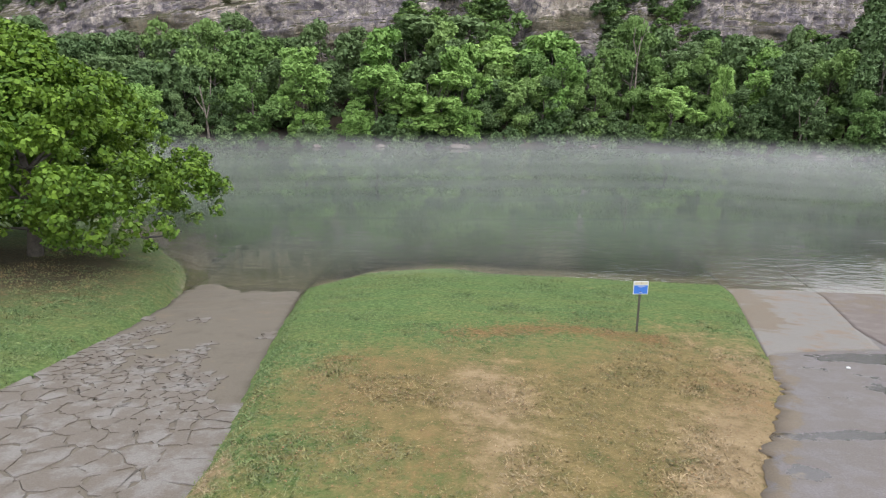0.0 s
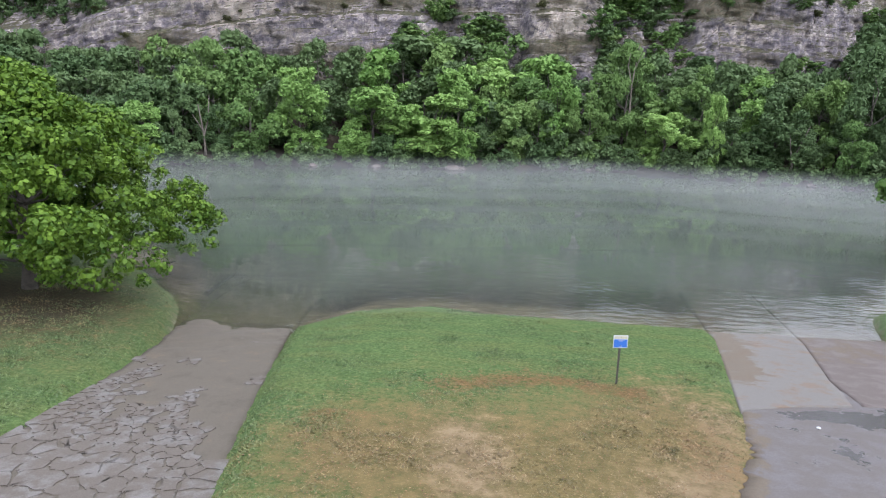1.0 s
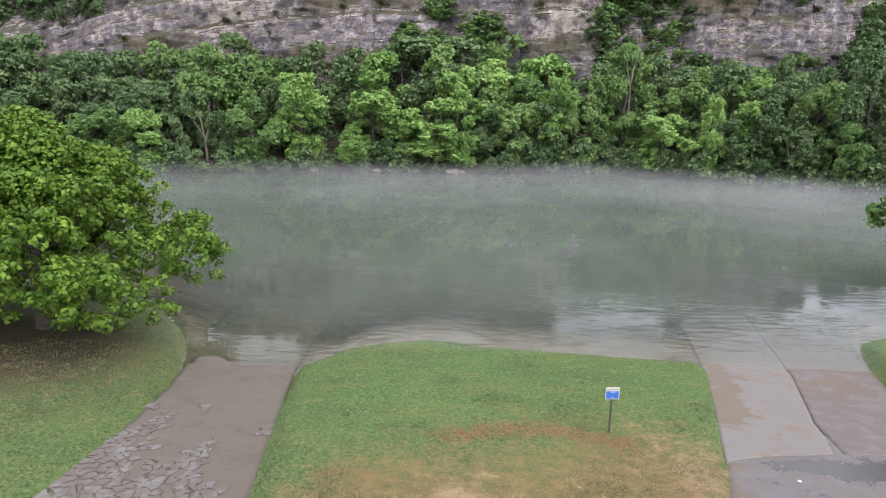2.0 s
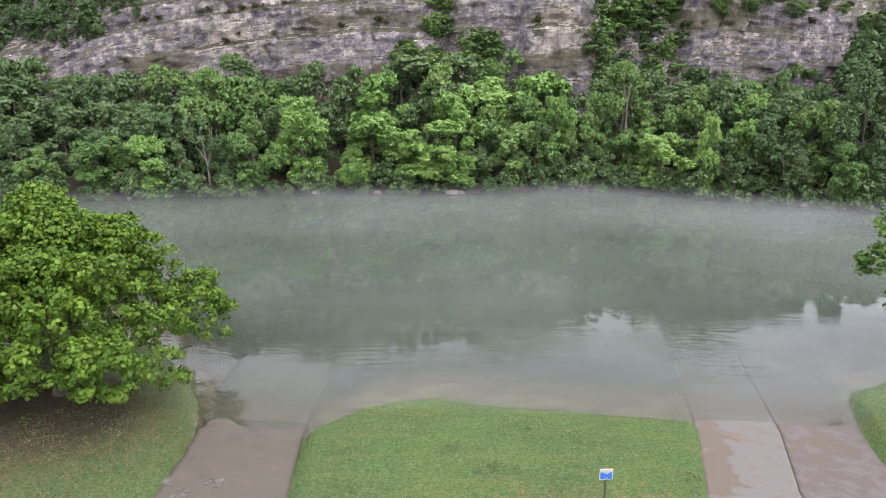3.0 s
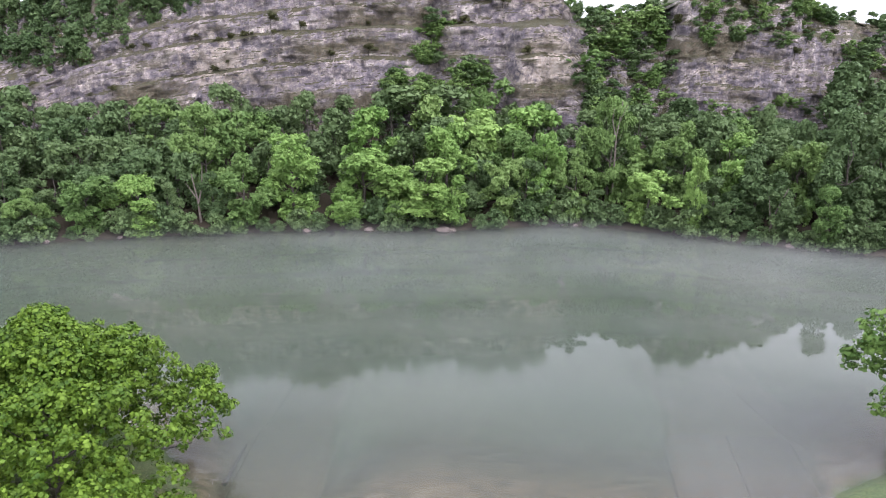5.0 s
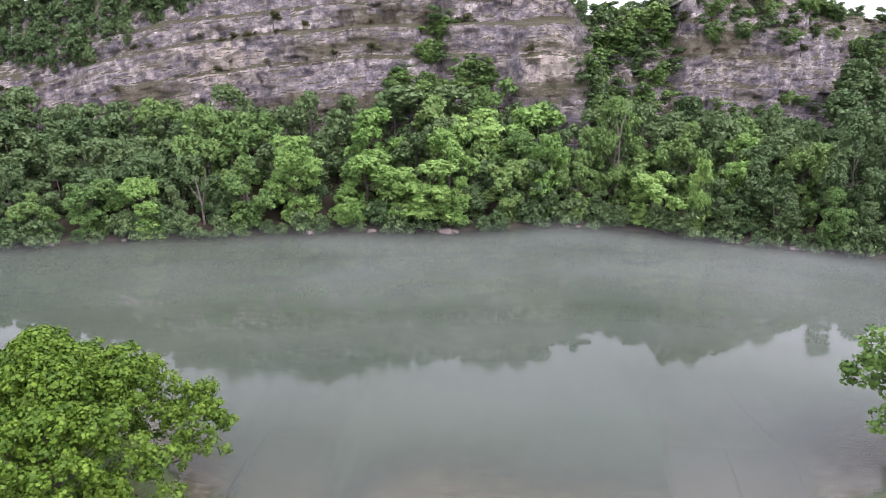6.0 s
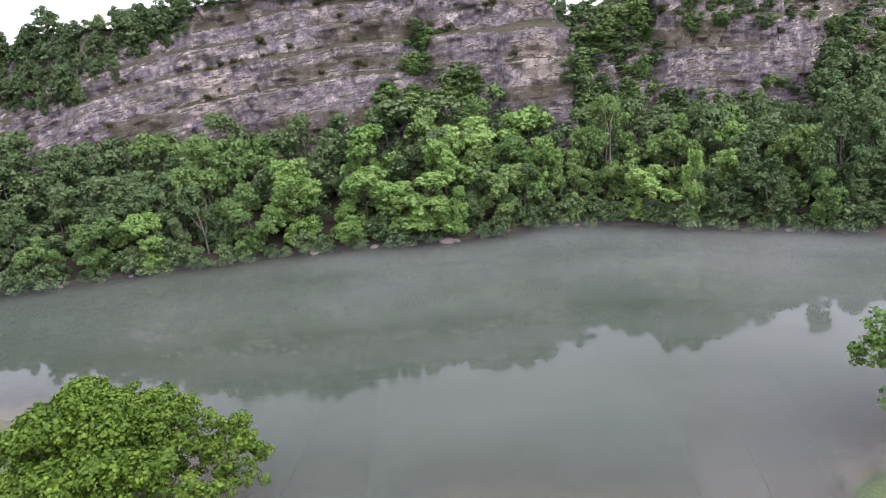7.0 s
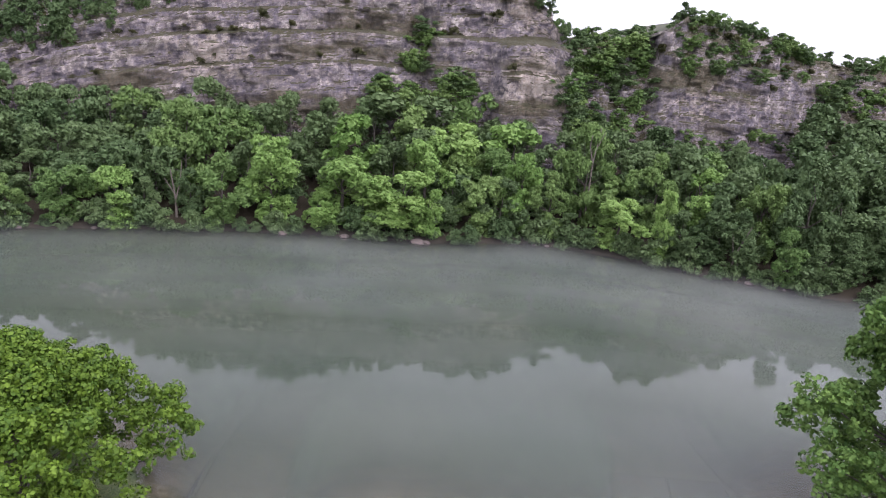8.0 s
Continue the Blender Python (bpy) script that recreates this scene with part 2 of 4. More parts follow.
scrub = ramp(n, l, fine, [(0.3, (0.025, 0.034, 0.014)), (0.55, (0.075, 0.066, 0.032)), (0.75, (0.1, 0.074, 0.038))]).outputs[0]
c = mixed(n, l, ledge, c, scrub)
l.new(c, p.inputs["Base Color"])
p.inputs["Roughness"].default_value = 0.92
bump(n, l, p, maths(n, l, "ADD", maths(n, l, "ADD", strata, patch2), fine), 0.9, 0.7)

MAT_HILL, n, l, p = material("forest_floor")
f = noise_tex(n, l, 0.8, 8, 0.7, place_of(n)).outputs[0]
l.new(ramp(n, l, f, [(0.3, (0.03, 0.035, 0.02)), (0.7, (0.09, 0.09, 0.045))]).outputs[0], p.inputs["Base Color"])
p.inputs["Roughness"].default_value = 0.95

# water: clear over the shallows, silty green where it is deep, mirror-like gloss on top
MAT_WATER, n, l, p = material("river_water")
vec = place_of(n)
depth = attribute(n, "depth")
clear = maths(n, l, "POWER", 2.718, maths(n, l, "MULTIPLY", depth, -0.85))
murk = mixed(n, l, noise_tex(n, l, 0.05, 3, 0.5, vec).outputs[0], (0.026, 0.045, 0.031), (0.044, 0.054, 0.027))
body = n.new("ShaderNodeBsdfDiffuse")
l.new(murk, body.inputs["Color"])
see = n.new("ShaderNodeBsdfTransparent")
see.inputs["Color"].default_value = (0.95, 0.94, 0.84, 1)
under = n.new("ShaderNodeMixShader")
l.new(clear, under.inputs[0])
l.new(body.outputs[0], under.inputs[1])
l.new(see.outputs[0], under.inputs[2])
wave = n.new("ShaderNodeMapping")
wave.inputs["Rotation"].default_value = (0, 0, 0.35)
wave.inputs["Scale"].default_value = (0.8, 2.4, 1)
l.new(vec, wave.inputs["Vector"])
w1 = noise_tex(n, l, 1.1, 2.0, 0.55, wave.outputs[0]).outputs[0]
w2 = noise_tex(n, l, 0.16, 3, 0.5, vec).outputs[0]
bp = n.new("ShaderNodeBump")
bp.inputs["Strength"].default_value, bp.inputs["Distance"].default_value = 0.6, 0.06
chop = maths(n, l, "MULTIPLY", attribute(n, "chop"), ramp(n, l, w2, [(0.4, (0.08, 0.08, 0.08)), (0.6, (1, 1, 1))]).outputs[0])
l.new(maths(n, l, "MULTIPLY", w1, chop), bp.inputs["Height"])
gloss = n.new("ShaderNodeBsdfGlossy")
gloss.inputs["Roughness"].default_value = 0.02
l.new(bp.outputs[0], gloss.inputs["Normal"])
fres = n.new("ShaderNodeFresnel")
fres.inputs["IOR"].default_value = 1.35
l.new(bp.outputs[0], fres.inputs["Normal"])
top = n.new("ShaderNodeMixShader")
l.new(fres.outputs[0], top.inputs[0])
l.new(under.outputs[0], top.inputs[1])
l.new(gloss.outputs[0], top.inputs[2])
l.new(top.outputs[0], n["Material Output"].inputs["Surface"])
n.remove(p)

# mist: thin white droplets, dense in drifting wisps
MAT_MIST, n, l, p = material("mist")
vec = place_of(n)
mm = n.new("ShaderNodeMapping")
mm.inputs["Scale"].default_value = (0.8, 1.0, 1.0)
l.new(vec, mm.inputs["Vector"])
w = noise_tex(n, l, 0.07, 4, 0.55, mm.outputs[0]).outputs[0]
dens = maths(n, l, "MULTIPLY", ramp(n, l, w, [(0.25, (0.3, 0.3, 0.3)), (0.75, (1, 1, 1))]).outputs[0], attribute(n, "wisp"))
drop = n.new("ShaderNodeBsdfDiffuse")
drop.inputs["Color"].default_value = (0.66, 0.66, 0.665, 1)
glow = n.new("ShaderNodeBsdfTranslucent")
glow.inputs["Color"].default_value = (0.66, 0.66, 0.665, 1)
both = n.new("ShaderNodeMixShader")
l.new(drop.outputs[0], both.inputs[1])
l.new(glow.outputs[0], both.inputs[2])
air = n.new("ShaderNodeBsdfTransparent")
out = n.new("ShaderNodeMixShader")
l.new(dens, out.inputs[0])
l.new(air.outputs[0], out.inputs[1])
l.new(both.outputs[0], out.inputs[2])
l.new(out.outputs[0], n["Material Output"].inputs["Surface"])
n.remove(p)


def plain(name, colour, rough=0.6, metal=0.0, grain=0.15):
    m, n, l, p = material(name)
    f = noise_tex(n, l, 25, 5, 0.6, place_of(n)).outputs[0]
    dark = tuple(v * (1 - grain) for v in colour)
    l.new(ramp(n, l, f, [(0.3, dark), (0.7, colour)]).outputs[0], p.inputs["Base Color"])
    p.inputs["Roughness"].default_value, p.inputs["Metallic"].default_value = rough, metal
    return m


MAT_POST = plain("dark_post", (0.05, 0.045, 0.035), 0.7)
MAT_WHITE = plain("white_paint", (0.5, 0.5, 0.5), 0.5)
MAT_CREAM = plain("cream_paint", (0.4, 0.37, 0.27), 0.5)
MAT_BLUE = plain("blue_paint", (0.03, 0.12, 0.42), 0.45)
MAT_ROCK = plain("bank_rock", (0.13, 0.1, 0.085), 0.9, 0, 0.5)
MAT_LOG = plain("wet_log", (0.06, 0.05, 0.04), 0.8, 0, 0.5)


# ---- mesh helpers ----
def mesh_arrays(name, verts, faces, mat=None, smooth=False):
    """One mesh from numpy arrays; all faces have the same number of corners."""
    verts, faces = np.asarray(verts, np.float32), np.asarray(faces, np.int32)
    me = bpy.data.meshes.new(name)
    k = faces.shape[1]
    me.vertices.add(len(verts))
    me.vertices.foreach_set("co", verts.ravel())
    me.loops.add(faces.size)
    me.loops.foreach_set("vertex_index", faces.ravel())
    me.polygons.add(len(faces))
    me.polygons.foreach_set("loop_start", np.arange(0, faces.size, k, dtype=np.int32))
    if smooth:
        me.polygons.foreach_set("use_smooth", np.ones(len(faces), bool))
    me.update(calc_edges=True)
    if mat:
        me.materials.append(mat)
    return me


def grid_faces(nu, nv):
    a = (np.arange(nu - 1)[:, None] * nv + np.arange(nv - 1)[None]).ravel()
    return np.stack([a, a + nv, a + nv + 1, a + 1], 1)


def smoothstep(a, b, x):
    t = np.clip((x - a) / (b - a), 0, 1)
    return t * t * (3 - 2 * t)




def value_noise(x, y, scale, seed, octaves=4, gain=0.5):
    """Smooth value noise on arrays, about -1 to 1."""
    out, amp, total = np.zeros(np.broadcast(x, y).shape), 1.0, 0.0
    for o in range(octaves):
        table = np.random.default_rng(seed * 31 + o).uniform(-1, 1, (256, 256))
        u, v = np.asarray(x) * scale * 2**o, np.asarray(y) * scale * 2**o
        i, j = np.floor(u).astype(int), np.floor(v).astype(int)
        fu, fv = u - i, v - j
        fu, fv = fu * fu * (3 - 2 * fu), fv * fv * (3 - 2 * fv)
        a, b = table[i % 256, j % 256], table[(i + 1) % 256, j % 256]
        c, d = table[i % 256, (j + 1) % 256], table[(i + 1) % 256, (j + 1) % 256]
        out = out + amp * ((a * (1 - fu) + b * fu) * (1 - fv) + (c * (1 - fu) + d * fu) * fv)
        total, amp = total + amp, amp * gain
    return out / total


def set_float(me, name, values):
    a = me.attributes.new(name, "FLOAT", "POINT")
    a.data.foreach_set("value", np.asarray(values, np.float32).ravel())


# ---- the land ----
def far_bank(x):
    return np.interp(x, [-400, -130, -75, -60, -50, -40, -28, -15, 0, 8, 13, 19, 26, 32, 40, 46, 55, 90, 400], [110, 72, 68.5, 69.5, 72, 75.5, 78.5, 81, 81.5, 84, 85.5, 84.5, 81.5, 78.5, 75, 72.5, 71, 62, -60])


def cliff_line(x):
    return np.interp(x, [-400, -140, -90, -60, -45, -33, -10, 8, 20, 30, 43, 55, 77, 140, 400], [140, 112, 106, 103, 104, 105, 108, 111, 110, 108, 110, 113, 117, 130, 180])


def near_shore(x):
    """Where the near land's edge meets the water."""
    return np.interp(x, [-400, -30, -22, -14.9, -11.6, -9.7, -4.9, -4.5, -3.8, -2.6, 0.3, 2.5, 5.9, 11.3, 18.2, 18.8, 19.6, 24, 30, 60, 400], [75, 40, 36, 31, 27.3, 24.2, 23.6, 23.8, 24.6, 26.0, 26.9, 26.3, 26.0, 25.6, 25.8, 28.0, 28.6, 31, 34.5, 50, 150])


def ramp_left(y):
    """The left lane's two edges at y."""
    return np.interp(y, [-40, 8.8, 14, 17, 21.3, 23.6, 30, 36], [-8.2, -8.35, -8.45, -8.6, -9.1, -9.6, -10.4, -11.0]), np.interp(y, [-40, 8.8, 10, 12, 14, 17, 21.5, 23.3, 28, 36], [-2.2, -2.55, -2.6, -2.95, -3.35, -3.9, -4.7, -5.0, -5.5, -5.9])


def ramp_right(y):
    return np.interp(y, [-40, 7, 9.5, 10.2, 12.2, 13.9, 16.1, 19.3, 24.6, 36], [2, 5.3, 6.4, 6.65, 7.7, 8.5, 9.2, 10.05, 11.4, 13.5]), np.interp(y, [-40, 10, 22.7, 26, 36], [13, 15.5, 17.6, 18.6, 21])


def lane_left_z(y):
    return np.clip(0.118 * (23.8 - y), -3.2, 1.9 - 0.05 * np.clip(8 - y, 0, 8))


def lane_right_z(y):
    return np.clip(0.125 * (25.5 - y), -3.2, 1.92)


def land(x, y):
    x, y = np.asarray(x, float), np.asarray(y, float)
    s = near_shore(x) - y
    bank = np.where(s > 0, 0.4 * smoothstep(0, 0.8, s) + 0.095 * np.clip(s, 0, 18), 0.09 * s - 0.02 * np.clip(s, -12, 0) ** 2)
    bank = np.clip(bank, -3.0, 2.0)
    l0, l1 = ramp_left(y)
    r0, r1 = ramp_right(y)
    onl = smoothstep(l0 - 0.5, l0 + 0.1, x) * (1 - smoothstep(l1 - 0.1, l1 + 0.5, x))
    onr = smoothstep(r0 - 0.5, r0 + 0.3, x) * (1 - smoothstep(r1 - 0.1, r1 + 0.5, x))
    near = bank * (1 - onl) + (lane_left_z(y) - 0.04 - 0.16 * smoothstep(19, 21.5, y)) * onl
    near = near * (1 - onr) + (lane_right_z(y) - 0.04) * onr
    f = y - far_bank(x)
    rise = np.clip(f / np.maximum(cliff_line(x) - far_bank(x), 1), 0, 1)
    far = np.where(f < 0, np.clip(0.35 * f, -3, 0), 0.7 * smoothstep(0, 3, f) + 8.0 * rise**1.4)
    return np.where(y < 60, near, far)


def blob(x, y, cx, cy, rx, ry):
    return np.exp(-(((x - cx) / rx) ** 2 + ((y - cy) / ry) ** 2))


def turf_masks(me, x, y):
    far = smoothstep(50, 70, y)
    dry = 0.95 * blob(x, y, 4.0, 11.2, 5.8, 5.6) + 0.5 * blob(x, y, 7.5, 15.5, 2.5, 3.5) + 0.45 * blob(x, y, 0.0, 13.2, 2.4, 2.0) + 0.5 * blob(x, y, -14.5, 22, 5.5, 6)
    worn = 0.62 * blob(x, y, 2.0, 13.3, 1.1, 2.0) + 0.5 * blob(x, y, 2.4, 10.0, 1.0, 2.8) + 0.42 * blob(x, y, 6.2, 11, 1.8, 3.0) + 0.8 * blob(x, y, -2.2, 9.2, 0.28, 1.1) + 0.3 * blob(x, y, 7.6, 17, 1.6, 2) + 0.5 * np.exp(-(((x - ramp_right(y)[0] + 0.5) / 0.8) ** 2)) * smoothstep(18, 15, y)
    rust = 0.62 * np.exp(-(((y - 16.9 - 1.0 * np.exp(-(((x - 4.2) / 2.2) ** 2))) / 0.7) ** 2)) * smoothstep(0.2, 1.8, x) * smoothstep(7.6, 6.6, x) + 0.4 * blob(x, y, 7.6, 13.5, 1.2, 2.5) + 0.35 * blob(x, y, -1.2, 14.6, 1.6, 0.6) + 0.33 * blob(x, y, 1.2, 9.5, 0.4, 2.5) + 0.4 * blob(x, y, -15.0, 21.5, 4.5, 5.0)
    for name, v in (("dry", dry), ("worn", worn), ("rust", rust)):
        set_float(me, name, np.clip(v, 0, 1) * (1 - far))
    return far


def ground_sheet():
    xs = np.r_[-2500, -1200, -600, np.arange(-300, -42, 6), np.arange(-42, -20, 1.0), np.arange(-20, 24, 0.25), np.arange(24, 44, 1.0), np.arange(44, 301, 6), 600, 1200, 2500]
    ys = np.r_[-2500, -1000, -400, -150, np.arange(-60, 4, 4), np.arange(4, 34, 0.25), np.arange(34, 80, 4), np.arange(80, 180, 1.5), 200, 260, 400, 900, 2500]
    X, Y = np.meshgrid(xs, ys, indexing="ij")
    Z = land(X, Y)
    l0, l1 = ramp_left(Y)
    r0, r1 = ramp_right(Y)
    paved = ((X > l0 - 0.2) & (X < l1 + 0.2)) | ((X > r0 - 0.2) & (X < r1 + 0.2))
    Z = Z + np.where(paved, 0, 0.05 * value_noise(X, Y, 0.7, 3))
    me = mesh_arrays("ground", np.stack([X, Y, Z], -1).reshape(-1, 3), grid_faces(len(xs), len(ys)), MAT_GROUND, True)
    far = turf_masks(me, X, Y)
    # litter on the far bank; by the maple, canopy shade darkened into the turf
    set_float(me, "litter_shade", np.maximum(far, np.clip(0.9 * blob(X, Y, -16.0, 23.4, 5.0, 3.6) + 0.6 * blob(X, Y, -15.5, 20.5, 5.0, 4.5), 0, 0.9)))
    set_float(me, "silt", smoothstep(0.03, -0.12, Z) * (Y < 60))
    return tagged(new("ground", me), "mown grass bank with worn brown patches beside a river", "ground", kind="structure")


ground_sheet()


def water_sheet():
    xs = np.r_[-2000, -600, np.arange(-300, -40, 6), np.arange(-40, 40, 0.5), np.arange(40, 301, 6), 600, 2000]
    ys = np.r_[np.arange(18, 45, 0.5), np.arange(45, 130, 3.0), 200, 300]
    X, Y = np.meshgrid(xs, ys, indexing="ij")
    me = mesh_arrays("water", np.stack([X, Y, 0 * X], -1).reshape(-1, 3), grid_faces(len(xs), len(ys)), MAT_WATER, True)
    set_float(me, "depth", np.clip(-land(X, Y), 0, 5))
    set_float(me, "chop", 0.03 + 0.97 * smoothstep(46, 29, Y) * (0.45 + 0.55 * smoothstep(-8, 8, X)))
    return tagged(new("water", me), "calm grey-green river water, clear over the shallows", "water", kind="structure")


water_sheet()


# ---- paving ----
def lane(name, edges, height, y0, y1, mat, label, step=0.1, thick=0.3, lift=0.012, rough=0.0, swell=0.0, mud=None, wet=None, skew=0.0):
    """A paved strip with a top and sides, between two edge lines."""
    ys = np.arange(y0, y1 + step / 2, step)
    a, b = edges(ys)
    if rough:
        b = b + 0.5 * rough * value_noise(ys, 0 * ys + 9, 1.3, 22, 6, 0.8)
        a = a + rough * value_noise(ys, 0 * ys + 3, 1.9, 21, 6, 0.85)
    u = np.linspace(0, 1, 25)
    X = a[:, None] + (b - a)[:, None] * u
    Y = ys[:, None] + 0 * X + skew * (np.sqrt(u) + 0.05 * value_noise(X, 0 * X, 1.5, 27)) * smoothstep(1, 0, (ys[:, None] - y0) / 4)
    Z = height(Y) + lift + 0.008 * value_noise(X, Y, 0.8, 5) + swell * value_noise(X, Y, 0.45, 6, 5, 0.6) * smoothstep(19.4, 21.5, Y)
    top = np.stack([X, Y, Z], -1)
    low = top - (0, 0, thick)
    ring = np.concatenate([low[:, :1], top, low[:, -1:]], 1)
    n, m = ring.shape[:2]
    v = np.concatenate([ring[:1] * (1, 1, 1) - (0, 0, thick), ring, ring[-1:] - (0, 0, thick)], 0).reshape(-1, 3)
    me = mesh_arrays(name, v, grid_faces(n + 2, m), mat, False)
    set_float(me, "mud", mud(v[:, 0], v[:, 1]) if mud else 0 * v[:, 0])
    set_float(me, "wet", wet(v[:, 0], v[:, 1]) if wet else 0 * v[:, 0])
    ob = new(name, me)
    return tagged(ob, label, "pavement", kind="structure")


def wet_lot(x, y):
    """Damp hollows in the lot."""
    streak = np.exp(-(((y - 11.4 - 0.12 * (x - 7.5)) / 0.22) ** 2)) * smoothstep(6.9, 7.5, x)
    return 0.75 * blob(x, y, 7.3, 10.0, 0.65, 0.3) + 0.6 * streak + 0.6 * blob(x, y, 10.9, 14.2, 0.5, 1.1) + 0.7 * blob(x, y, 11.6, 16.6, 1.3, 0.45) + 0.6 * blob(x, y, 13.6, 16.6, 1.6, 0.9) + 0.4 * blob(x, y, 9.3, 13.6, 0.9, 0.25) + 0.35 * blob(x, y, 10.2, 15.6, 0.9, 0.3)


lane("road", ramp_left, lane_left_z, -30, 24.6, MAT_MUD_ROAD, "broken grey asphalt boat ramp lane smeared with mud", rough=0.18, swell=0.16, mud=lambda x, y: 0.3 * smoothstep(10, 15, y), wet=lambda x, y: 0.4 * np.exp(-(((np.hypot((x + 6.2) / 1.5, y - 21.85) - 0.3) / 0.1) ** 2)))
lane("ramp_pavement", ramp_left, lane_left_z, 24.5, 36, MAT_SILT_RAMP, "silt-covered concrete boat ramp slab under shallow water", lift=-0.01, swell=0.16)
lane("lot_pavement", ramp_right, lane_right_z, -30, 18.9, MAT_LOT, "worn grey asphalt lot with wet dark patches", rough=0.5, mud=lambda x, y: 0.62 * np.exp(-(((x - ramp_right(y)[0]) / 0.7) ** 2)), wet=wet_lot)


def slab_left(y):
    a, b = ramp_right(y)
    return a, np.interp(y, [16, 17.8, 19.8, 24.6, 36], [12.6, 13.05, 13.3, 14.8, 17.3])


def slab_right(y):
    a, b = ramp_right(y)
    return np.interp(y, [16, 17.8, 19.8, 24.6, 36], [12.64, 13.09, 13.34, 14.84, 17.34]), b


lane("slab_pavement", slab_left, lane_right_z, 16.45, 36, MAT_CONCRETE, "pale concrete boat ramp slab with rusty stains", lift=0.05, skew=1.05, mud=lambda x, y: 0.75 * np.exp(-(((x - np.interp(y, [16, 19.3, 24.6], [9.2, 10.4, 12.0])) / 0.9) ** 2)) * smoothstep(17.0, 20.5, y) + 0.3 * blob(x, y, 11.6, 18.5, 0.4, 2.0))
lane("slab_pavement", slab_right, lane_right_z, 17.55, 36, MAT_CONCRETE_DARK, "brown stained concrete boat ramp slab", lift=0.03, mud=lambda x, y: 0.45 * smoothstep(19, 24, y))


# ---- cliff ----
def cliff_top(x):
    return np.interp(x, [-400, -140, -90, -72, -61, -52, -42, -33, -16, 0, 5, 12, 14, 17, 18.5, 24, 32, 36, 39, 48, 54, 59, 65, 71, 140, 400], [27, 29, 30.5, 31, 31.8, 32, 34, 34.8, 34.6, 34.2, 35.2, 36.2, 34.6, 32.2, 29.2, 28.5, 29.5, 31.2, 33.4, 33.2, 32.2, 30.4, 28.2, 28.2, 29, 30]) + 0.8 * value_noise(x, 0.0 * np.asarray(x), 0.13, 15, 3)


def cliff_foot(x):
    return np.interp(x, [-400, -90, -45, -10, 10, 25, 60, 400], [3, 3, 5, 6, 6, 5, 4, 4])


LEDGES = ((17.5, 0.7), (22.0, 1.0), (26.8, 4.0), (30.5, 0.9), (33.5, 1.4))


def bedding(x):
    """How far the rock beds dip below their height at the middle of the cliff."""
    return np.interp(x, [-140, -75, -60, -45, -28, -8, 40, 65, 140], [-22, -11.5, -6.5, -3.4, -1.2, 0, 0.2, -1.4, -5])


def cliff_y(x, z):
    """The rock face: bands set back at ledges, blocky between them, with gullies and a buttress."""
    s = z - bedding(x) + 1.1 * value_noise(x, z, 0.06, 5)
    y = cliff_line(x) + 0.06 * (z - 10)
    for k, (zk, d) in enumerate(LEDGES):
        y = y + d * (0.55 + 0.9 * value_noise(x, 0 * x + k, 0.07, 40 + k, 3)).clip(0, 1.6) * smoothstep(zk - 0.35, zk + 0.35, s)
    # thin beds that stand out or weather back
    sb = s / 0.8 + 1.6 * value_noise(x, z, 0.09, 29, 3)
    bed = np.floor(sb)
    frac = sb - bed
    h = np.sin(bed * 12.9898) * 43758.5453
    y = y - 0.3 * (h - np.floor(h) - 0.5) * smoothstep(0, 0.12, frac) * smoothstep(1, 0.88, frac)
    # blocks between vertical joints
    bx = np.floor(x / 2.3 + 0.6 * value_noise(x, z, 0.25, 61, 2))
    bz = np.floor(s / 3.2 + 0.35 * bx)
    h2 = np.sin(bx * 78.233 + bz * 37.719) * 43758.5453
    y = y - 1.1 * (h2 - np.floor(h2) - 0.5)
    y = y - 2.6 * value_noise(x, z * 0.6, 0.07, 11, 5, 0.6) - 0.5 * value_noise(x, z, 0.9, 13, 3)
    # gully, buttress, wooded clefts and slopes
    y = y + 3.6 * np.exp(-(((x + 5.5 + 1.5 * value_noise(z, 0 * z, 0.25, 24, 3)) / 2.6) ** 2)) * smoothstep(12, 20, z)
    y = y - 4.5 * smoothstep(6.5, 9.5, x) * smoothstep(21.5, 18.5, x) * smoothstep(28.5, 26.5, z + 0.03 * (x - 14) ** 2)
    y = y + 0.45 * np.clip(z - 8, 0, 40) * smoothstep(48, 76, x)
    # rounded pillars between vertical joints
    pil = x / 5.5 + 0.5 * value_noise(x, z * 0.3, 0.12, 91, 2)
    y = y - 0.45 * np.abs(np.sin(math.pi * pil)) ** 0.6
    x0 = 19.8 - 3.0 * smoothstep(27, 31, z) + 1.6 * value_noise(z, 0 * z, 0.3, 23, 3)
    y = y + 0.45 * np.clip(z - 11, 0, 30) * smoothstep(x0, x0 + 2.5, x) * smoothstep(36, 33, x)
    y = y + 0.5 * np.clip(s - 29, 0, 30) * smoothstep(-40, -52, x)
    y = y + 0.5 * np.clip(z - 27, 0, 30) * smoothstep(34, 42, x)
    return y


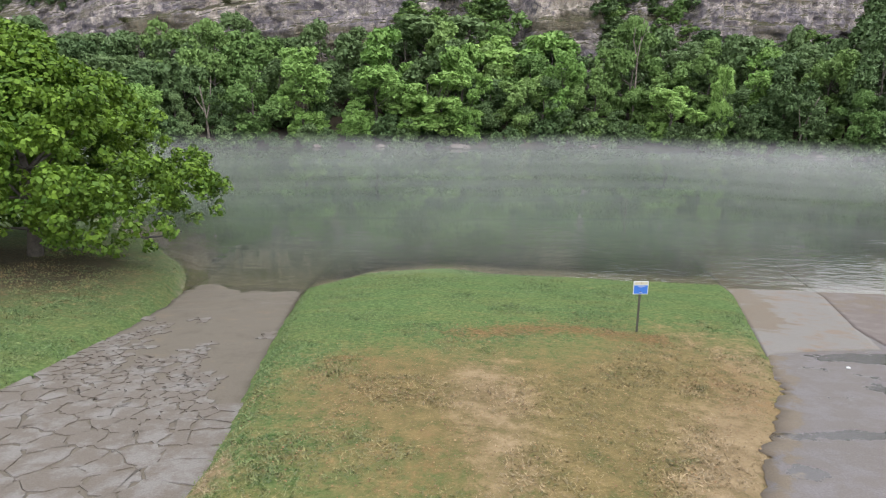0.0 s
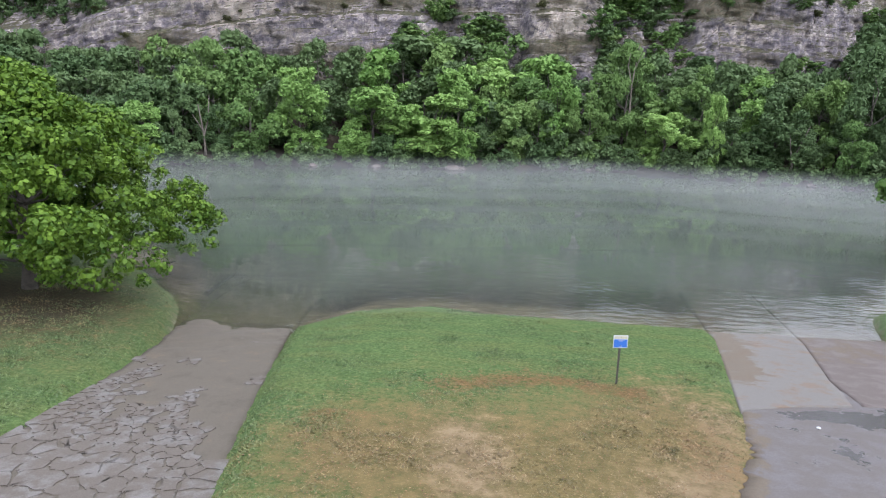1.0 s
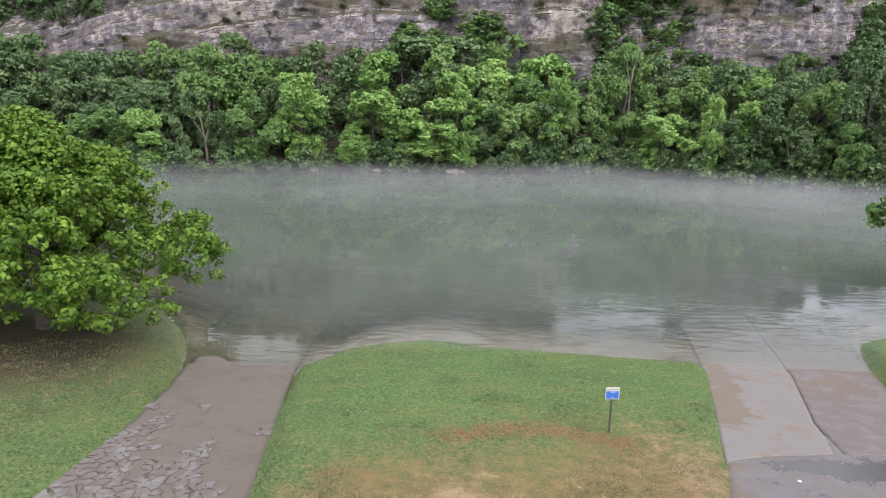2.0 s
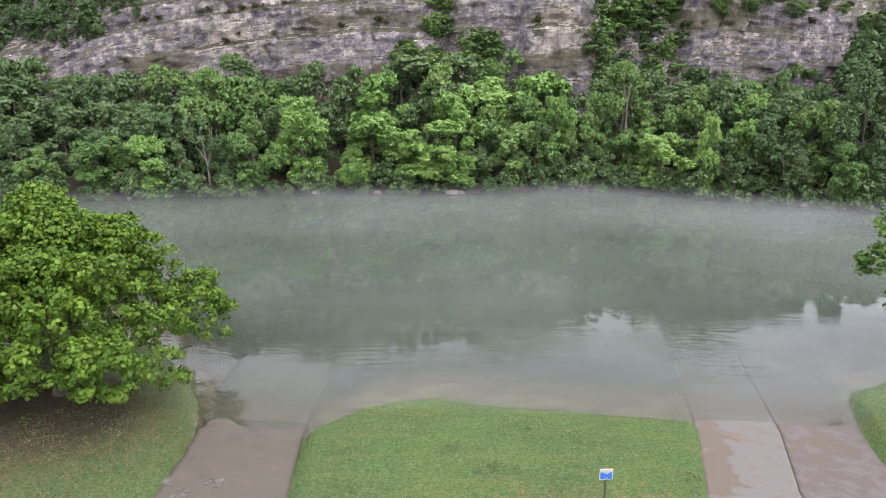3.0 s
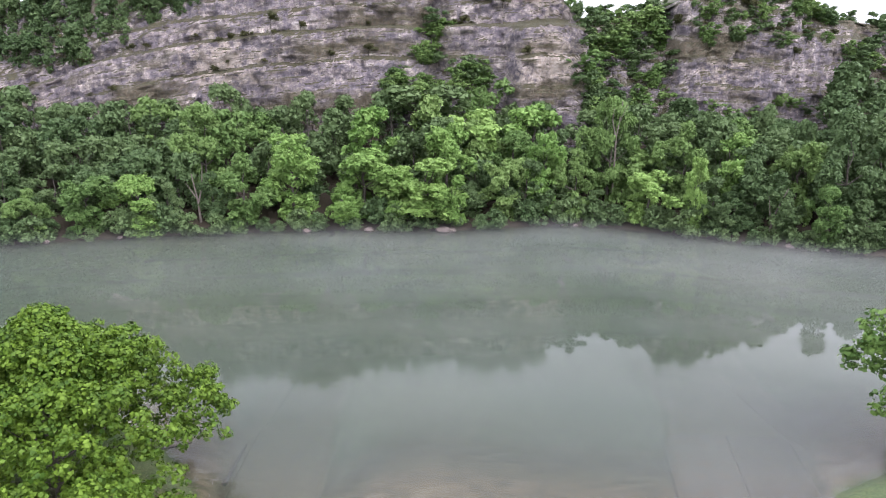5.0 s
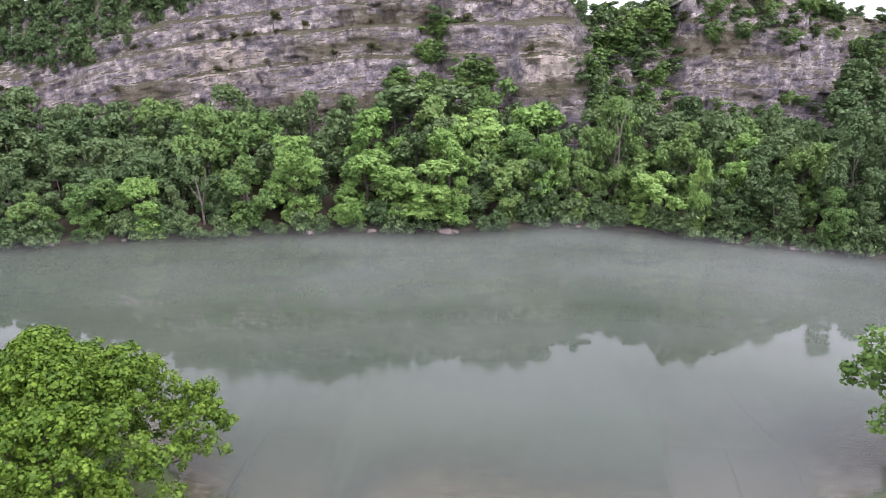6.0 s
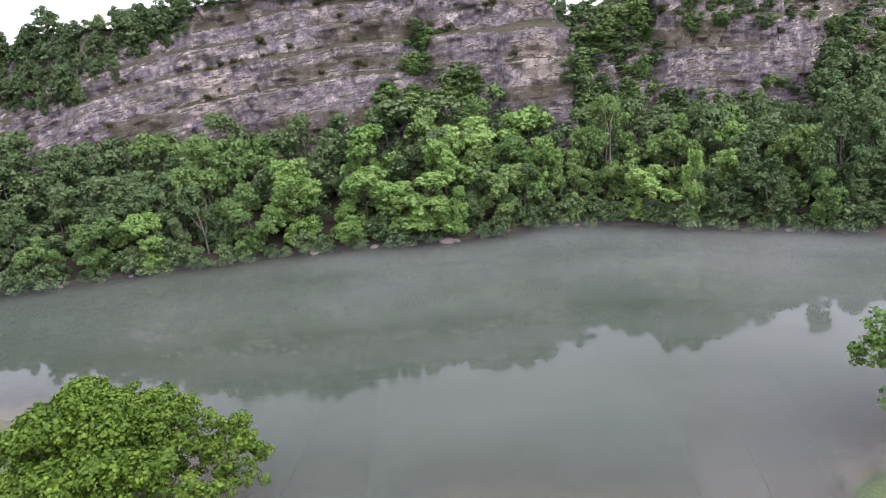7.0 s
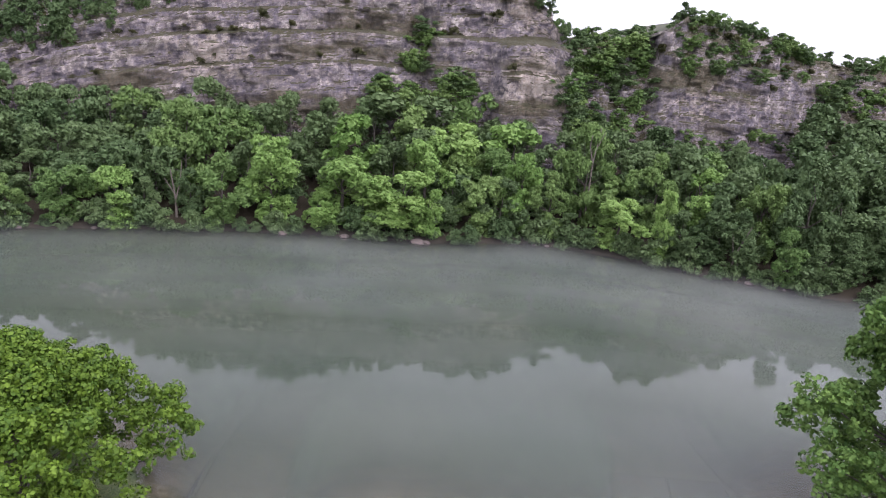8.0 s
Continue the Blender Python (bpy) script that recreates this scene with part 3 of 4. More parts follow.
def cliff_mass():
    xs = np.r_[np.arange(-220, -96, 1.5), np.arange(-96, 96, 0.38), np.arange(96, 201, 1.5)]
    vs = np.linspace(0, 1, 130)
    X, V = np.meshgrid(xs, vs, indexing="ij")
    Z = cliff_foot(X) + (cliff_top(X) - cliff_foot(X)) * V
    Y = cliff_y(X, Z)
    me = mesh_arrays("cliff", np.stack([X, Y, Z], -1).reshape(-1, 3), grid_faces(len(xs), len(vs)), MAT_CLIFF)
    set_float(me, "bed", Z - bedding(X))
    set_float(me, "pale", 0.8 * blob(X, Z, 14, 21, 4.2, 5.5) + 0.55 * blob(X, Z, 12, 32, 4.5, 2.6) + 0.7 * blob(X, Z, -38, 20.5, 6, 4) + 0.4 * blob(X, Z, -60, 13, 14, 2) + 0.35 * blob(X, Z, 41, 21, 6, 4) + 0.15 * blob(X, Z, -20, 22, 8, 5))
    return tagged(new("cliff", me), "grey and tan limestone cliff with ledges and scrub", "cliff", kind="structure")


cliff_mass()


def hill_top():
    xs = np.arange(-220, 201, 3.0)
    vs = np.r_[0, 0.02, np.linspace(0.05, 1, 12)]
    X, V = np.meshgrid(xs, vs, indexing="ij")
    Y = cliff_y(X, cliff_top(X)) - 0.8 + 200 * V
    Z = cliff_top(X) - 0.3 + 3 * V + 0.5 * value_noise(X, Y, 0.1, 8)
    me = mesh_arrays("hill", np.stack([X, Y, Z], -1).reshape(-1, 3), grid_faces(len(xs), len(vs)), MAT_HILL, True)
    return tagged(new("hill", me), "wooded hill above the cliff", "hill", kind="structure")


hill_top()


# ---- trees ----
def tube(points, radii, sides=8):
    """Vertices and quads of a tapered limb along points."""
    pts = np.asarray(points, float)
    vs, fs = [], []
    for i, (p, r) in enumerate(zip(pts, radii)):
        d = pts[min(i + 1, len(pts) - 1)] - pts[max(i - 1, 0)]
        d = d / (np.linalg.norm(d) + 1e-9)
        a = np.cross(d, (0.3, 0.9, 0.1))
        a /= np.linalg.norm(a)
        b = np.cross(d, a)
        for k in range(sides):
            t = 2 * math.pi * k / sides
            vs.append(p + r * (math.cos(t) * a + math.sin(t) * b))
    for i in range(len(pts) - 1):
        for k in range(sides):
            fs.append((i * sides + k, i * sides + (k + 1) % sides, (i + 1) * sides + (k + 1) % sides, (i + 1) * sides + k))
    return np.array(vs), np.array(fs)


def joined(parts):
    vs, fs, off = [], [], 0
    for v, f in parts:
        vs.append(v)
        fs.append(f + off)
        off += len(v)
    return np.concatenate(vs), np.concatenate(fs)


def clumps(rng, masses, per, size):
    """Small leaf clumps set over the outer sides of large crown masses."""
    out = []
    for x, y, z, rx, rz in masses:
        d = rng.normal(size=(per, 3))
        d[:, 2] = np.where(d[:, 2] < -0.9, -d[:, 2], d[:, 2])
        d /= np.linalg.norm(d, axis=1)[:, None]
        k = rng.uniform(0.72, 1.05, per)
        s = rng.uniform(*size, per)
        for j in range(per):
            out.append((x + d[j, 0] * rx * k[j], y + d[j, 1] * rx * k[j], z + d[j, 2] * rz * k[j], s[j], s[j] * 0.75))
    return out


def leaves(rng, lobes, count, size, droop=0.25, quads=True):
    """Leaves on ellipsoid clumps (x, y, z, rx, rz): folded quads, or triangles for far trees; and a tone for each clump."""
    lobes = np.asarray(lobes)
    area = lobes[:, 3] ** 2
    pick = rng.choice(len(lobes), count, p=area / area.sum())
    L = lobes[pick]
    d = rng.normal(size=(count, 3))
    d[:, 2] += 0.35
    d /= np.linalg.norm(d, axis=1)[:, None]
    r = rng.uniform(0.3, 1.15, count) ** 0.5
    c = L[:, :3] + d * np.stack([L[:, 3], L[:, 3], L[:, 4]], 1) * r[:, None]
    nrm = d + rng.normal(scale=0.45, size=(count, 3)) + (0, 0, 0.35)
    nrm /= np.linalg.norm(nrm, axis=1)[:, None]
    t = np.cross(nrm, rng.normal(size=(count, 3)))
    t /= np.linalg.norm(t, axis=1)[:, None]
    b = np.cross(nrm, t)
    s = size * rng.uniform(0.6, 1.3, count)[:, None]
    tip = c + t * s * 0.6 - nrm * s * droop
    base = c - t * s * 0.5
    tone = rng.uniform(0, 1, len(lobes))[pick]
    if not quads:
        v = np.stack([base + b * s * 0.45, tip, base - b * s * 0.45 + t * s * 0.1], 1).reshape(-1, 3)
        return v, np.arange(3 * count).reshape(-1, 3), np.repeat(tone, 3)
    v = np.stack([base, c + b * s * 0.4, tip, c - b * s * 0.4], 1).reshape(-1, 3)
    return v, np.arange(4 * count).reshape(-1, 4), np.repeat(tone, 4)


def tree(name, seed, height, radius, crown_low, masses, count, size, mat, label, trunk_r=0.25, lean=(0, 0), widest=0.42, mass=(0.25, 0.42), clump=(0.4, 0.75), per=14, bark=None, off=(0, 0), power=0.7, quads=True, wob=0.14, low=0.25, skirt=0.0, limb_every=2):
    """A tree at the origin: an Empty with a trunk with limbs and a crown of leaf clumps on larger masses."""
    rng = np.random.default_rng(seed)
    root = new(name)
    root.empty_display_size = 0.3
    top = np.array([lean[0] + off[0] * 0.5, lean[1] + off[1] * 0.5, height * 0.8])
    bend = rng.normal(scale=0.05 * radius, size=(6, 3)) * (1, 1, 0)
    spine = [np.array([0, 0, -0.4])] + [top * k / 6 + bend[k - 1] * k / 6 for k in range(1, 7)]
    limbs = [tube(spine, [trunk_r * f for f in (1.6, 1.0, 0.85, 0.7, 0.5, 0.3, 0.12)], 9)]
    cl = []
    for i in range(masses):
        z = crown_low + (height - crown_low) * rng.beta(1.15, 1.2)
        u = (z - crown_low) / (height - crown_low)
        prof = np.sin(np.clip(u / widest * math.pi / 2, low, math.pi / 2)) if u < widest else np.cos((u - widest) / (1 - widest) * math.pi / 2) ** power
        a = rng.uniform(0, 2 * math.pi)
        rr = radius * max(prof, 0.08) * rng.uniform(0.35, 1.0) ** 0.5 * (1 + wob * math.sin(3 * a + seed) + 0.6 * wob * math.sin(5 * a + 2 * seed))
        lr = radius * rng.uniform(*mass) * (1 - 0.35 * u)
        rr = max(rr - lr * 0.8, 0)
        lz = lr * rng.uniform(0.75, 1.05)
        z = min(max(z, crown_low + skirt * (rr / radius) ** 2 + 0.55 * lz), height - 0.8 * lz)
        f = z / height
        c = np.array([off[0] + lean[0] * f + rr * math.cos(a), off[1] + lean[1] * f + rr * math.sin(a), z])
        cl.append((*c, lr, lz))
        if i % limb_every == 0:
            k = min(int(1 + 5 * max(u * 0.8, 0.05)), 5)
            s = spine[k]
            mid = (s + c) / 2 + (0, 0, -0.06 * radius)
            limbs.append(tube([s, mid, c], [trunk_r * 0.38, trunk_r * 0.2, trunk_r * 0.05], 5))
    v, f = joined(limbs)
    trunk = new("trunk", mesh_arrays("trunk", v, f, bark or MAT_BARK, True))
    v, f, tone = leaves(rng, clumps(rng, cl, per, clump), count, size, quads=quads)
    me = mesh_arrays("crown", v, f, mat)
    set_float(me, "tone", tone)
    crown = new("crown", me)
    trunk.parent = crown.parent = root
    return tagged(root, label, "tree")


def plant(proto, x, y, z, turn, scale, squash=1.0, wide=1.0):
    o = copy_thing(proto, pose(x, y, z, 0, 0, turn))
    o.scale = (scale * wide, scale * wide, scale * squash)
    return o


left_tree = tree("maple_tree", 11, 8.7, 8.0, 0.75, 78, 105000, 0.19, MAT_LEAF_NEAR, "broad green maple tree on the grassy bank", 0.22, widest=0.2, mass=(0.16, 0.27), clump=(0.24, 0.46), per=34, off=(-0.8, 1.6), power=1.25, wob=0.12, low=1.2, skirt=0.25, limb_every=5)
left_tree.matrix_world = pose(-15.9, 24.2, float(land(-15.9, 24.2)) - 0.1)
right_tree = tree("bank_tree", 12, 16.8, 5.8, 0.2, 76, 66000, 0.24, MAT_LEAF_BANK, "tall leafy green tree leaning over the near river bank", 0.26, widest=0.16, mass=(0.2, 0.3), clump=(0.28, 0.5), per=28, lean=(0.9, 0.4), low=0.9, power=0.9)
right_tree.matrix_world = pose(27.3, 31.0, float(land(27.3, 31.0)) - 0.1)

# far bank: front row over the water, then ranks up the slope
LOOKS = ((MAT_LEAF_LIGHT, "bright"), (MAT_LEAF_MID, "mid"), (MAT_LEAF_DARK, "dark"))
protos, back = [], []
for i in range(9):
    mat, tone = LOOKS[i % 3]
    o = tree("river_tree", 20 + i, 10.0, 4.5, -0.3, 19, 13500, 0.31, mat, f"leafy {tone} green tree overhanging the far waterline", 0.2, mass=(0.27, 0.4), clump=(0.32, 0.62), per=22, quads=False, low=0.7, widest=0.5, power=0.5)
    protos.append(tagged(o, group="trees on the far bank"))
    o = tree("slope_tree", 40 + i, 10.0, 4.5, 0.4, 15, 4400, 0.5, mat, f"leafy {tone} green tree on the wooded far slope", 0.2, mass=(0.28, 0.42), clump=(0.4, 0.75), per=16, quads=False, low=0.8, widest=0.55, power=0.45)
    back.append(tagged(o, group="trees on the far slope"))
# the trees that stand out, by tone: x, distance behind the waterline, height, crown radius
BRIGHT = [(-39.1, 1.2, 7.5, 3.1), (-21.4, 3, 10.5, 3.7), (-15, 0.8, 5.3, 2.3), (-12.5, 4, 9, 4.8), (-11.6, 11, 11.1, 3.9), (-3.9, 2.5, 8, 5.1), (-1.7, 9, 10.9, 3.7), (-7.8, 0.5, 3.6, 1.7), (2.2, 15, 9.6, 4.5), (11, 14, 10.4, 4.7), (11.8, 2.5, 10.6, 2.8), (-0.6, 1, 6.7, 2), (24.8, 2.5, 7, 3.4), (29.5, 1, 9.2, 1.6), (34.8, 8, 10.1, 3.7)]
MIDDLE = [(-50.4, 1.5, 5.6, 2), (-45, 2, 6.9, 2.8), (-34.1, 9, 12.5, 3.3), (-27, 1.5, 8.8, 3.4), (-44.4, 20, 10.7, 3.3), (-28.6, 14, 8.3, 3.8), (-8.4, 6, 5.4, 2.9), (6, 2.5, 8, 2.9), (7.4, 9, 8.8, 3.9), (15.8, 2.5, 8.5, 2.4), (4.9, 24, 10.9, 3.7), (21, 8, 13.4, 3.2), (30.3, 9, 10.6, 3.1), (42.2, 8, 10.4, 2.8), (43, 1.5, 6.7, 2)]
DARK = [(-35.9, 1.5, 5.7, 1.7), (-52, 9, 5.8, 2.7), (-58.5, 14, 6.5, 2.9), (-41.7, 12, 8.7, 3.2), (-36.1, 24, 9.9, 3.1), (-55.3, 18, 8.7, 3.1), (-53.3, 22, 8.9, 2.7), (-61.9, 24, 5.3, 3.4), (-45.9, 12, 7.8, 2.8), (-29.6, 22, 8.8, 3.4), (-23.3, 20, 9.9, 3.1), (-18.2, 15, 9.7, 3.4), (-5.8, 24, 11.5, 5.9), (-10.7, 20, 9.9, 4.1)]
DARK += [(37, 5, 9.4, 3), (46.5, 7, 13.2, 3.4), (52.2, 11, 11.4, 3.1), (42.7, 20, 10.8, 1.9), (45.4, 18, 11.3, 2.3), (34.3, 2.5, 4.8, 2), (39.2, 2.5, 5.2, 1.9), (28.9, 12, 7.5, 2.7), (25.6, 14, 10.5, 3.1), (35.2, 18, 9.6, 2.6), (47.1, 2.5, 4.9, 2.3), (18.9, 2, 3.7, 1.9), (1.6, 3.5, 4, 2)]
rng = np.random.default_rng(3)
used, stands = set(), []


def stand(proto, x, y, turn, wide, tall):
    """Sets a far tree; the first one of each kind is the prototype itself."""
    z = float(land(x, y)) - 0.25
    if proto in used:
        o = copy_thing(proto, pose(x, y, z, 0, 0, turn))
    else:
        o = proto
        used.add(proto)
        o.matrix_world = pose(x, y, z, 0, 0, turn)
    o.scale = (wide, wide, tall)


for col, rows in enumerate((BRIGHT, MIDDLE, DARK)):
    for k, (x, behind, h, r) in enumerate(rows):
        stands.append((x, behind, r))
        stand((protos if behind < 10 else back)[col + 3 * (k % 3)], x, float(far_bank(x)) + behind, rng.uniform(0, 360), 1.28 * r / 4.3, 1.03 * h / 9.8)
# darker woods between and behind them, up to the foot of the cliff
for row, (gap, ahead, lo, hi) in enumerate(((4.8, 3.0, 0.45, 0.62), (5.6, 7.0, 0.55, 0.72), (6.0, 12.0, 0.62, 0.82), (6.2, 17.5, 0.66, 0.84), (6.2, 22.5, 0.62, 0.8), (6.6, 28.0, 0.6, 0.76), (7.0, 34.0, 0.6, 0.78), (8.0, 41.0, 0.7, 0.9), (9.0, 50.0, 0.7, 0.95))):
    for x in np.arange(-98, 98, gap):
        xx = x + rng.uniform(-1.6, 1.6)
        yy = float(far_bank(xx)) + ahead + rng.uniform(-1.2, 1.4)
        crowded = any(abs(xx - a) < 0.55 * r + 1.0 and abs(ahead - b) < 2.6 for a, b, r in stands)
        if yy > float(cliff_line(xx)) - 2.0 or (crowded and -64 < xx < 56):
            continue
        dim = 0.12 + 0.25 * float(smoothstep(24, 60, xx)) + 0.25 * float(smoothstep(-40, -58, xx))
        col = 2 if rng.uniform() < 0.62 + dim else 1
        size = rng.uniform(lo, hi) * (1.0 if -64 < xx < 56 else 1.35)
        stand((protos if row < 1 else back)[col + 3 * int(rng.integers(3))], xx, yy, rng.uniform(0, 360), 1.3 * size, size * rng.uniform(1.1, 1.4))

# scrub on the ledges, woods in the clefts and along the skyline
shrub = tree("shrub", 60, 2.2, 1.4, 0.1, 6, 500, 0.36, MAT_SCRUB, "dry scrubby bush on a cliff ledge", 0.06, per=5, clump=(0.2, 0.4), quads=False)
tagged(shrub, category="bush", group="bushes on the ledges")
shrub.matrix_world = pose(-30, float(cliff_y(np.array(-30.0), np.array(26.5))), 26.3)
wood = tree("ridge_tree", 61, 5.0, 1.9, 0.4, 12, 1050, 0.36, MAT_LEAF_DARK, "small dark green tree rooted on the cliff", 0.09, per=6, clump=(0.25, 0.5), quads=False)
tagged(wood, group="trees on the cliff")
wood.matrix_world = pose(28, float(cliff_y(np.array(28.0), np.array(20.0))), 19.6)
for i in range(170):
    x = rng.uniform(-88, 68)
    tilt = float(bedding(x))
    z = LEDGES[int(rng.choice(5, p=(0.05, 0.15, 0.5, 0.1, 0.2)))][0] + tilt + rng.uniform(-0.5, 1.2)
    if not float(cliff_foot(x)) + 3 < z < float(cliff_top(x)) - 0.5:
        continue
    plant(shrub, x, float(cliff_y(np.array(x), np.array(z + 0.4))) - 0.3, z - 0.2, rng.uniform(0, 360), rng.uniform(0.2, 1.0) ** 1.5, 0.8)
wood2 = tree("ridge_tree", 62, 5.6, 2.2, 0.3, 12, 1050, 0.38, MAT_LEAF_MID, "small leafy green tree rooted on the cliff", 0.09, per=6, clump=(0.25, 0.55), quads=False)
tagged(wood2, group="trees on the cliff")
wood2.matrix_world = pose(31, float(cliff_y(np.array(31.0), np.array(17.0))), 16.5)
SLOPES = ((56, 20.5, 34, 11, 29), (46, 65, 100, 9, 28), (7, -7, -3.5, 21, 27), (16, -12, -1, 13, 19), (9, -2, 5, 15, 20), (14, 18.8, 23, 11, 29), (62, 37, 66, 27, 33.5), (14, 38, 62, 24, 26), (12, 34, 60, 12, 15.5))
for count, x0, x1, z0, z1 in SLOPES:
    for i in range(count):
        x, z = rng.uniform(x0, x1), rng.uniform(z0, z1)
        z = min(z, float(cliff_top(x)) - 0.5)
        plant((wood, wood2)[int(rng.integers(2))], x, float(cliff_y(np.array(x), np.array(z))), z - 0.7, rng.uniform(0, 360), rng.uniform(0.6, 1.1) * (0.62 if 34 < x < 66 else 1), 0.9, 1.35)
for x in np.arange(-115, 137, 1.95):
    xx = x + rng.uniform(-1, 1)
    zz = float(cliff_top(xx))
    plant((wood, wood2)[int(rng.integers(2))], xx, float(cliff_y(np.array(xx), np.array(zz))) + rng.uniform(0.3, 3), zz - 1.4, rng.uniform(0, 360), rng.uniform(0.55, 1.05), 0.85)

upland = tree("upland_tree", 63, 6.5, 2.6, 0.3, 16, 1150, 0.44, MAT_LEAF_DARK, "dark green tree on the wooded slope above the cliff", 0.1, per=7, clump=(0.3, 0.6), quads=False)
tagged(upland, group="trees on the upper slope")
upland.matrix_world = pose(-70, float(cliff_y(np.array(-70.0), np.array(31.0))), 30.5)
for i in range(240):
    x = rng.uniform(-112, -42) if i < 170 else rng.uniform(-50, 20)
    z = float(cliff_top(x)) - (rng.uniform(0, 12 - 8 * smoothstep(-62, -44, x)) if i < 170 else rng.uniform(-0.2, 0.8))
    plant(upland, x, float(cliff_y(np.array(x), np.array(z))), z - 0.8, rng.uniform(0, 360), rng.uniform(0.45, 0.9) * (1 if i < 170 else 0.6))

# low growth hanging over the far waterline
bush = tree("bank_bush", 64, 2.6, 2.0, 0.0, 14, 1800, 0.28, MAT_LEAF_DARK, "low leafy bush overhanging the far waterline", 0.06, per=8, clump=(0.25, 0.5), quads=False, low=0.9)
tagged(bush, category="bush", group="bushes along the far waterline")
bush.matrix_world = pose(-20, float(far_bank(-20)) + 0.4, 0.0)
for x in np.arange(-90, 62, 2.2):
    xx = x + rng.uniform(-1, 1)
    yy = float(far_bank(xx)) + rng.uniform(-0.3, 1.8)
    plant(bush, xx, yy, float(land(xx, yy)) - 0.15, rng.uniform(0, 360), rng.uniform(0.5, 1.3))


# ---- grass blades on the near bank ----
def grass_blades():
    rng = np.random.default_rng(5)
    n = 230000
    x, y = rng.uniform(-16, 20, n), 7.5 + 19 * rng.uniform(0, 1, n) ** 1.25
    # two blades in five stand in tufts
    tufts = np.stack([rng.uniform(-16, 20, 2600), 7.5 + 19 * rng.uniform(0, 1, 2600) ** 1.25], 1)
    own = rng.integers(2600, size=n)
    tuft = rng.uniform(size=n) < 0.4
    x = np.where(tuft, tufts[own, 0] + rng.normal(scale=0.16, size=n), x)
    y = np.where(tuft, tufts[own, 1] + rng.normal(scale=0.13, size=n), y)
    l0, l1 = ramp_left(y)
    r0, r1 = ramp_right(y)
    ok = ((x < l0 - 0.05) | (x > l1 + 0.02)) & ((x < r0 + 0.35 * rng.normal(size=n)) | (x > r1)) & (y < near_shore(x) - 0.05)
    ok &= rng.uniform(0, 1, n) > 0.75 * blob(x, y, 2.1, 12, 0.9, 3.5)
    x, y, tuft = x[ok], y[ok], tuft[ok]
    n = len(x)
    z = land(x, y)
    a = rng.uniform(0, 2 * math.pi, n)
    h = rng.uniform(0.02, 0.06, n) * (1 + 0.5 * value_noise(x, y, 0.8, 17)) * np.where(tuft, 1.0, 0.8)
    w = rng.uniform(0.01, 0.024, n)
    base = np.stack([x, y, z - 0.01], 1)
    side = np.stack([np.cos(a), np.sin(a), 0 * a], 1) * w[:, None]
    tip = base + np.stack([rng.normal(scale=0.05, size=n), rng.normal(scale=0.05, size=n), h], 1)
    v = np.stack([base - side, base + side, tip], 1).reshape(-1, 3)
    me = mesh_arrays("grass", v, np.arange(3 * n).reshape(-1, 3), MAT_BLADE)
    turf_masks(me, v[:, 0], v[:, 1])
    return tagged(new("grass", me), "short green and dry brown grass", "grass", kind="stuff")


grass_blades()


# ---- dry leaves and straw lying on the worn turf ----
MAT_DRY, n, l, p = material("dry_leaf")
l.new(ramp(n, l, geometry_of(n).outputs["Random Per Island"], [(0.0, (0.08, 0.045, 0.02)), (0.5, (0.15, 0.085, 0.036)), (1.0, (0.2, 0.135, 0.065))]).outputs[0], p.inputs["Base Color"])
p.inputs["Roughness"].default_value = 0.9


def dry_leaves():
    rng = np.random.default_rng(15)
    n = 26000
    x, y = rng.uniform(-3, 10, n), rng.uniform(7.5, 20, n)
    arc = np.exp(-(((y - 16.9 - 1.0 * np.exp(-(((x - 4.2) / 2.2) ** 2))) / 0.8) ** 2)) * smoothstep(0.2, 1.8, x) * smoothstep(7.6, 6.6, x)
    share = 0.75 * arc + 0.4 * blob(x, y, 7.4, 13.0, 1.6, 3.0) + 0.45 * blob(x, y, -0.6, 12.8, 1.8, 2.4) + 0.3 * blob(x, y, 3.6, 11, 4.5, 4.5)
    share = share * (0.3 + 1.4 * np.clip(0.5 + value_noise(x, y, 1.1, 35, 4), 0, 1))
    ok = (rng.uniform(0, 1, n) < share) & (x > ramp_left(y)[1] + 0.2) & (x < ramp_right(y)[0] - 0.1)
    x, y = x[ok], y[ok]
    n = len(x)
    a, k = rng.uniform(0, 2 * math.pi, n), rng.uniform(0.01, 0.03, n)
    c = np.stack([x, y, land(x, y) + rng.uniform(0.02, 0.06, n)], 1)
    u = np.stack([np.cos(a), np.sin(a), rng.normal(scale=0.15, size=n)], 1) * k[:, None]
    w = np.stack([-np.sin(a), np.cos(a), rng.normal(scale=0.15, size=n)], 1) * (k * rng.uniform(0.35, 0.9, n))[:, None]
    v = np.stack([c - u, c - w, c + u, c + w], 1).reshape(-1, 3)
    return tagged(new("dry_leaves", mesh_arrays("dry_leaves", v, np.arange(4 * n).reshape(-1, 4), MAT_DRY)), "rust-brown dry leaves and straw scattered on the lawn", "leaf litter", kind="stuff")


dry_leaves()


# ---- sign ----
def box(bm, x, y, z, sx, sy, sz, bevel=0.0):
    r = bmesh.ops.create_cube(bm, size=1.0, matrix=Matrix.LocRotScale((x, y, z), None, (sx, sy, sz)))
    if bevel:
        es = {e for v in r["verts"] for e in v.link_edges}
        bmesh.ops.bevel(bm, geom=list(es), offset=bevel, segments=2, affect="EDGES")


def part(name, bm, mat, parent, label=""):
    me = bpy.data.meshes.new(name)
    bm.to_mesh(me)
    bm.free()
    me.materials.append(mat)
    ob = new(name, me)
    ob.parent = parent
    return tagged(ob, label) if label else ob


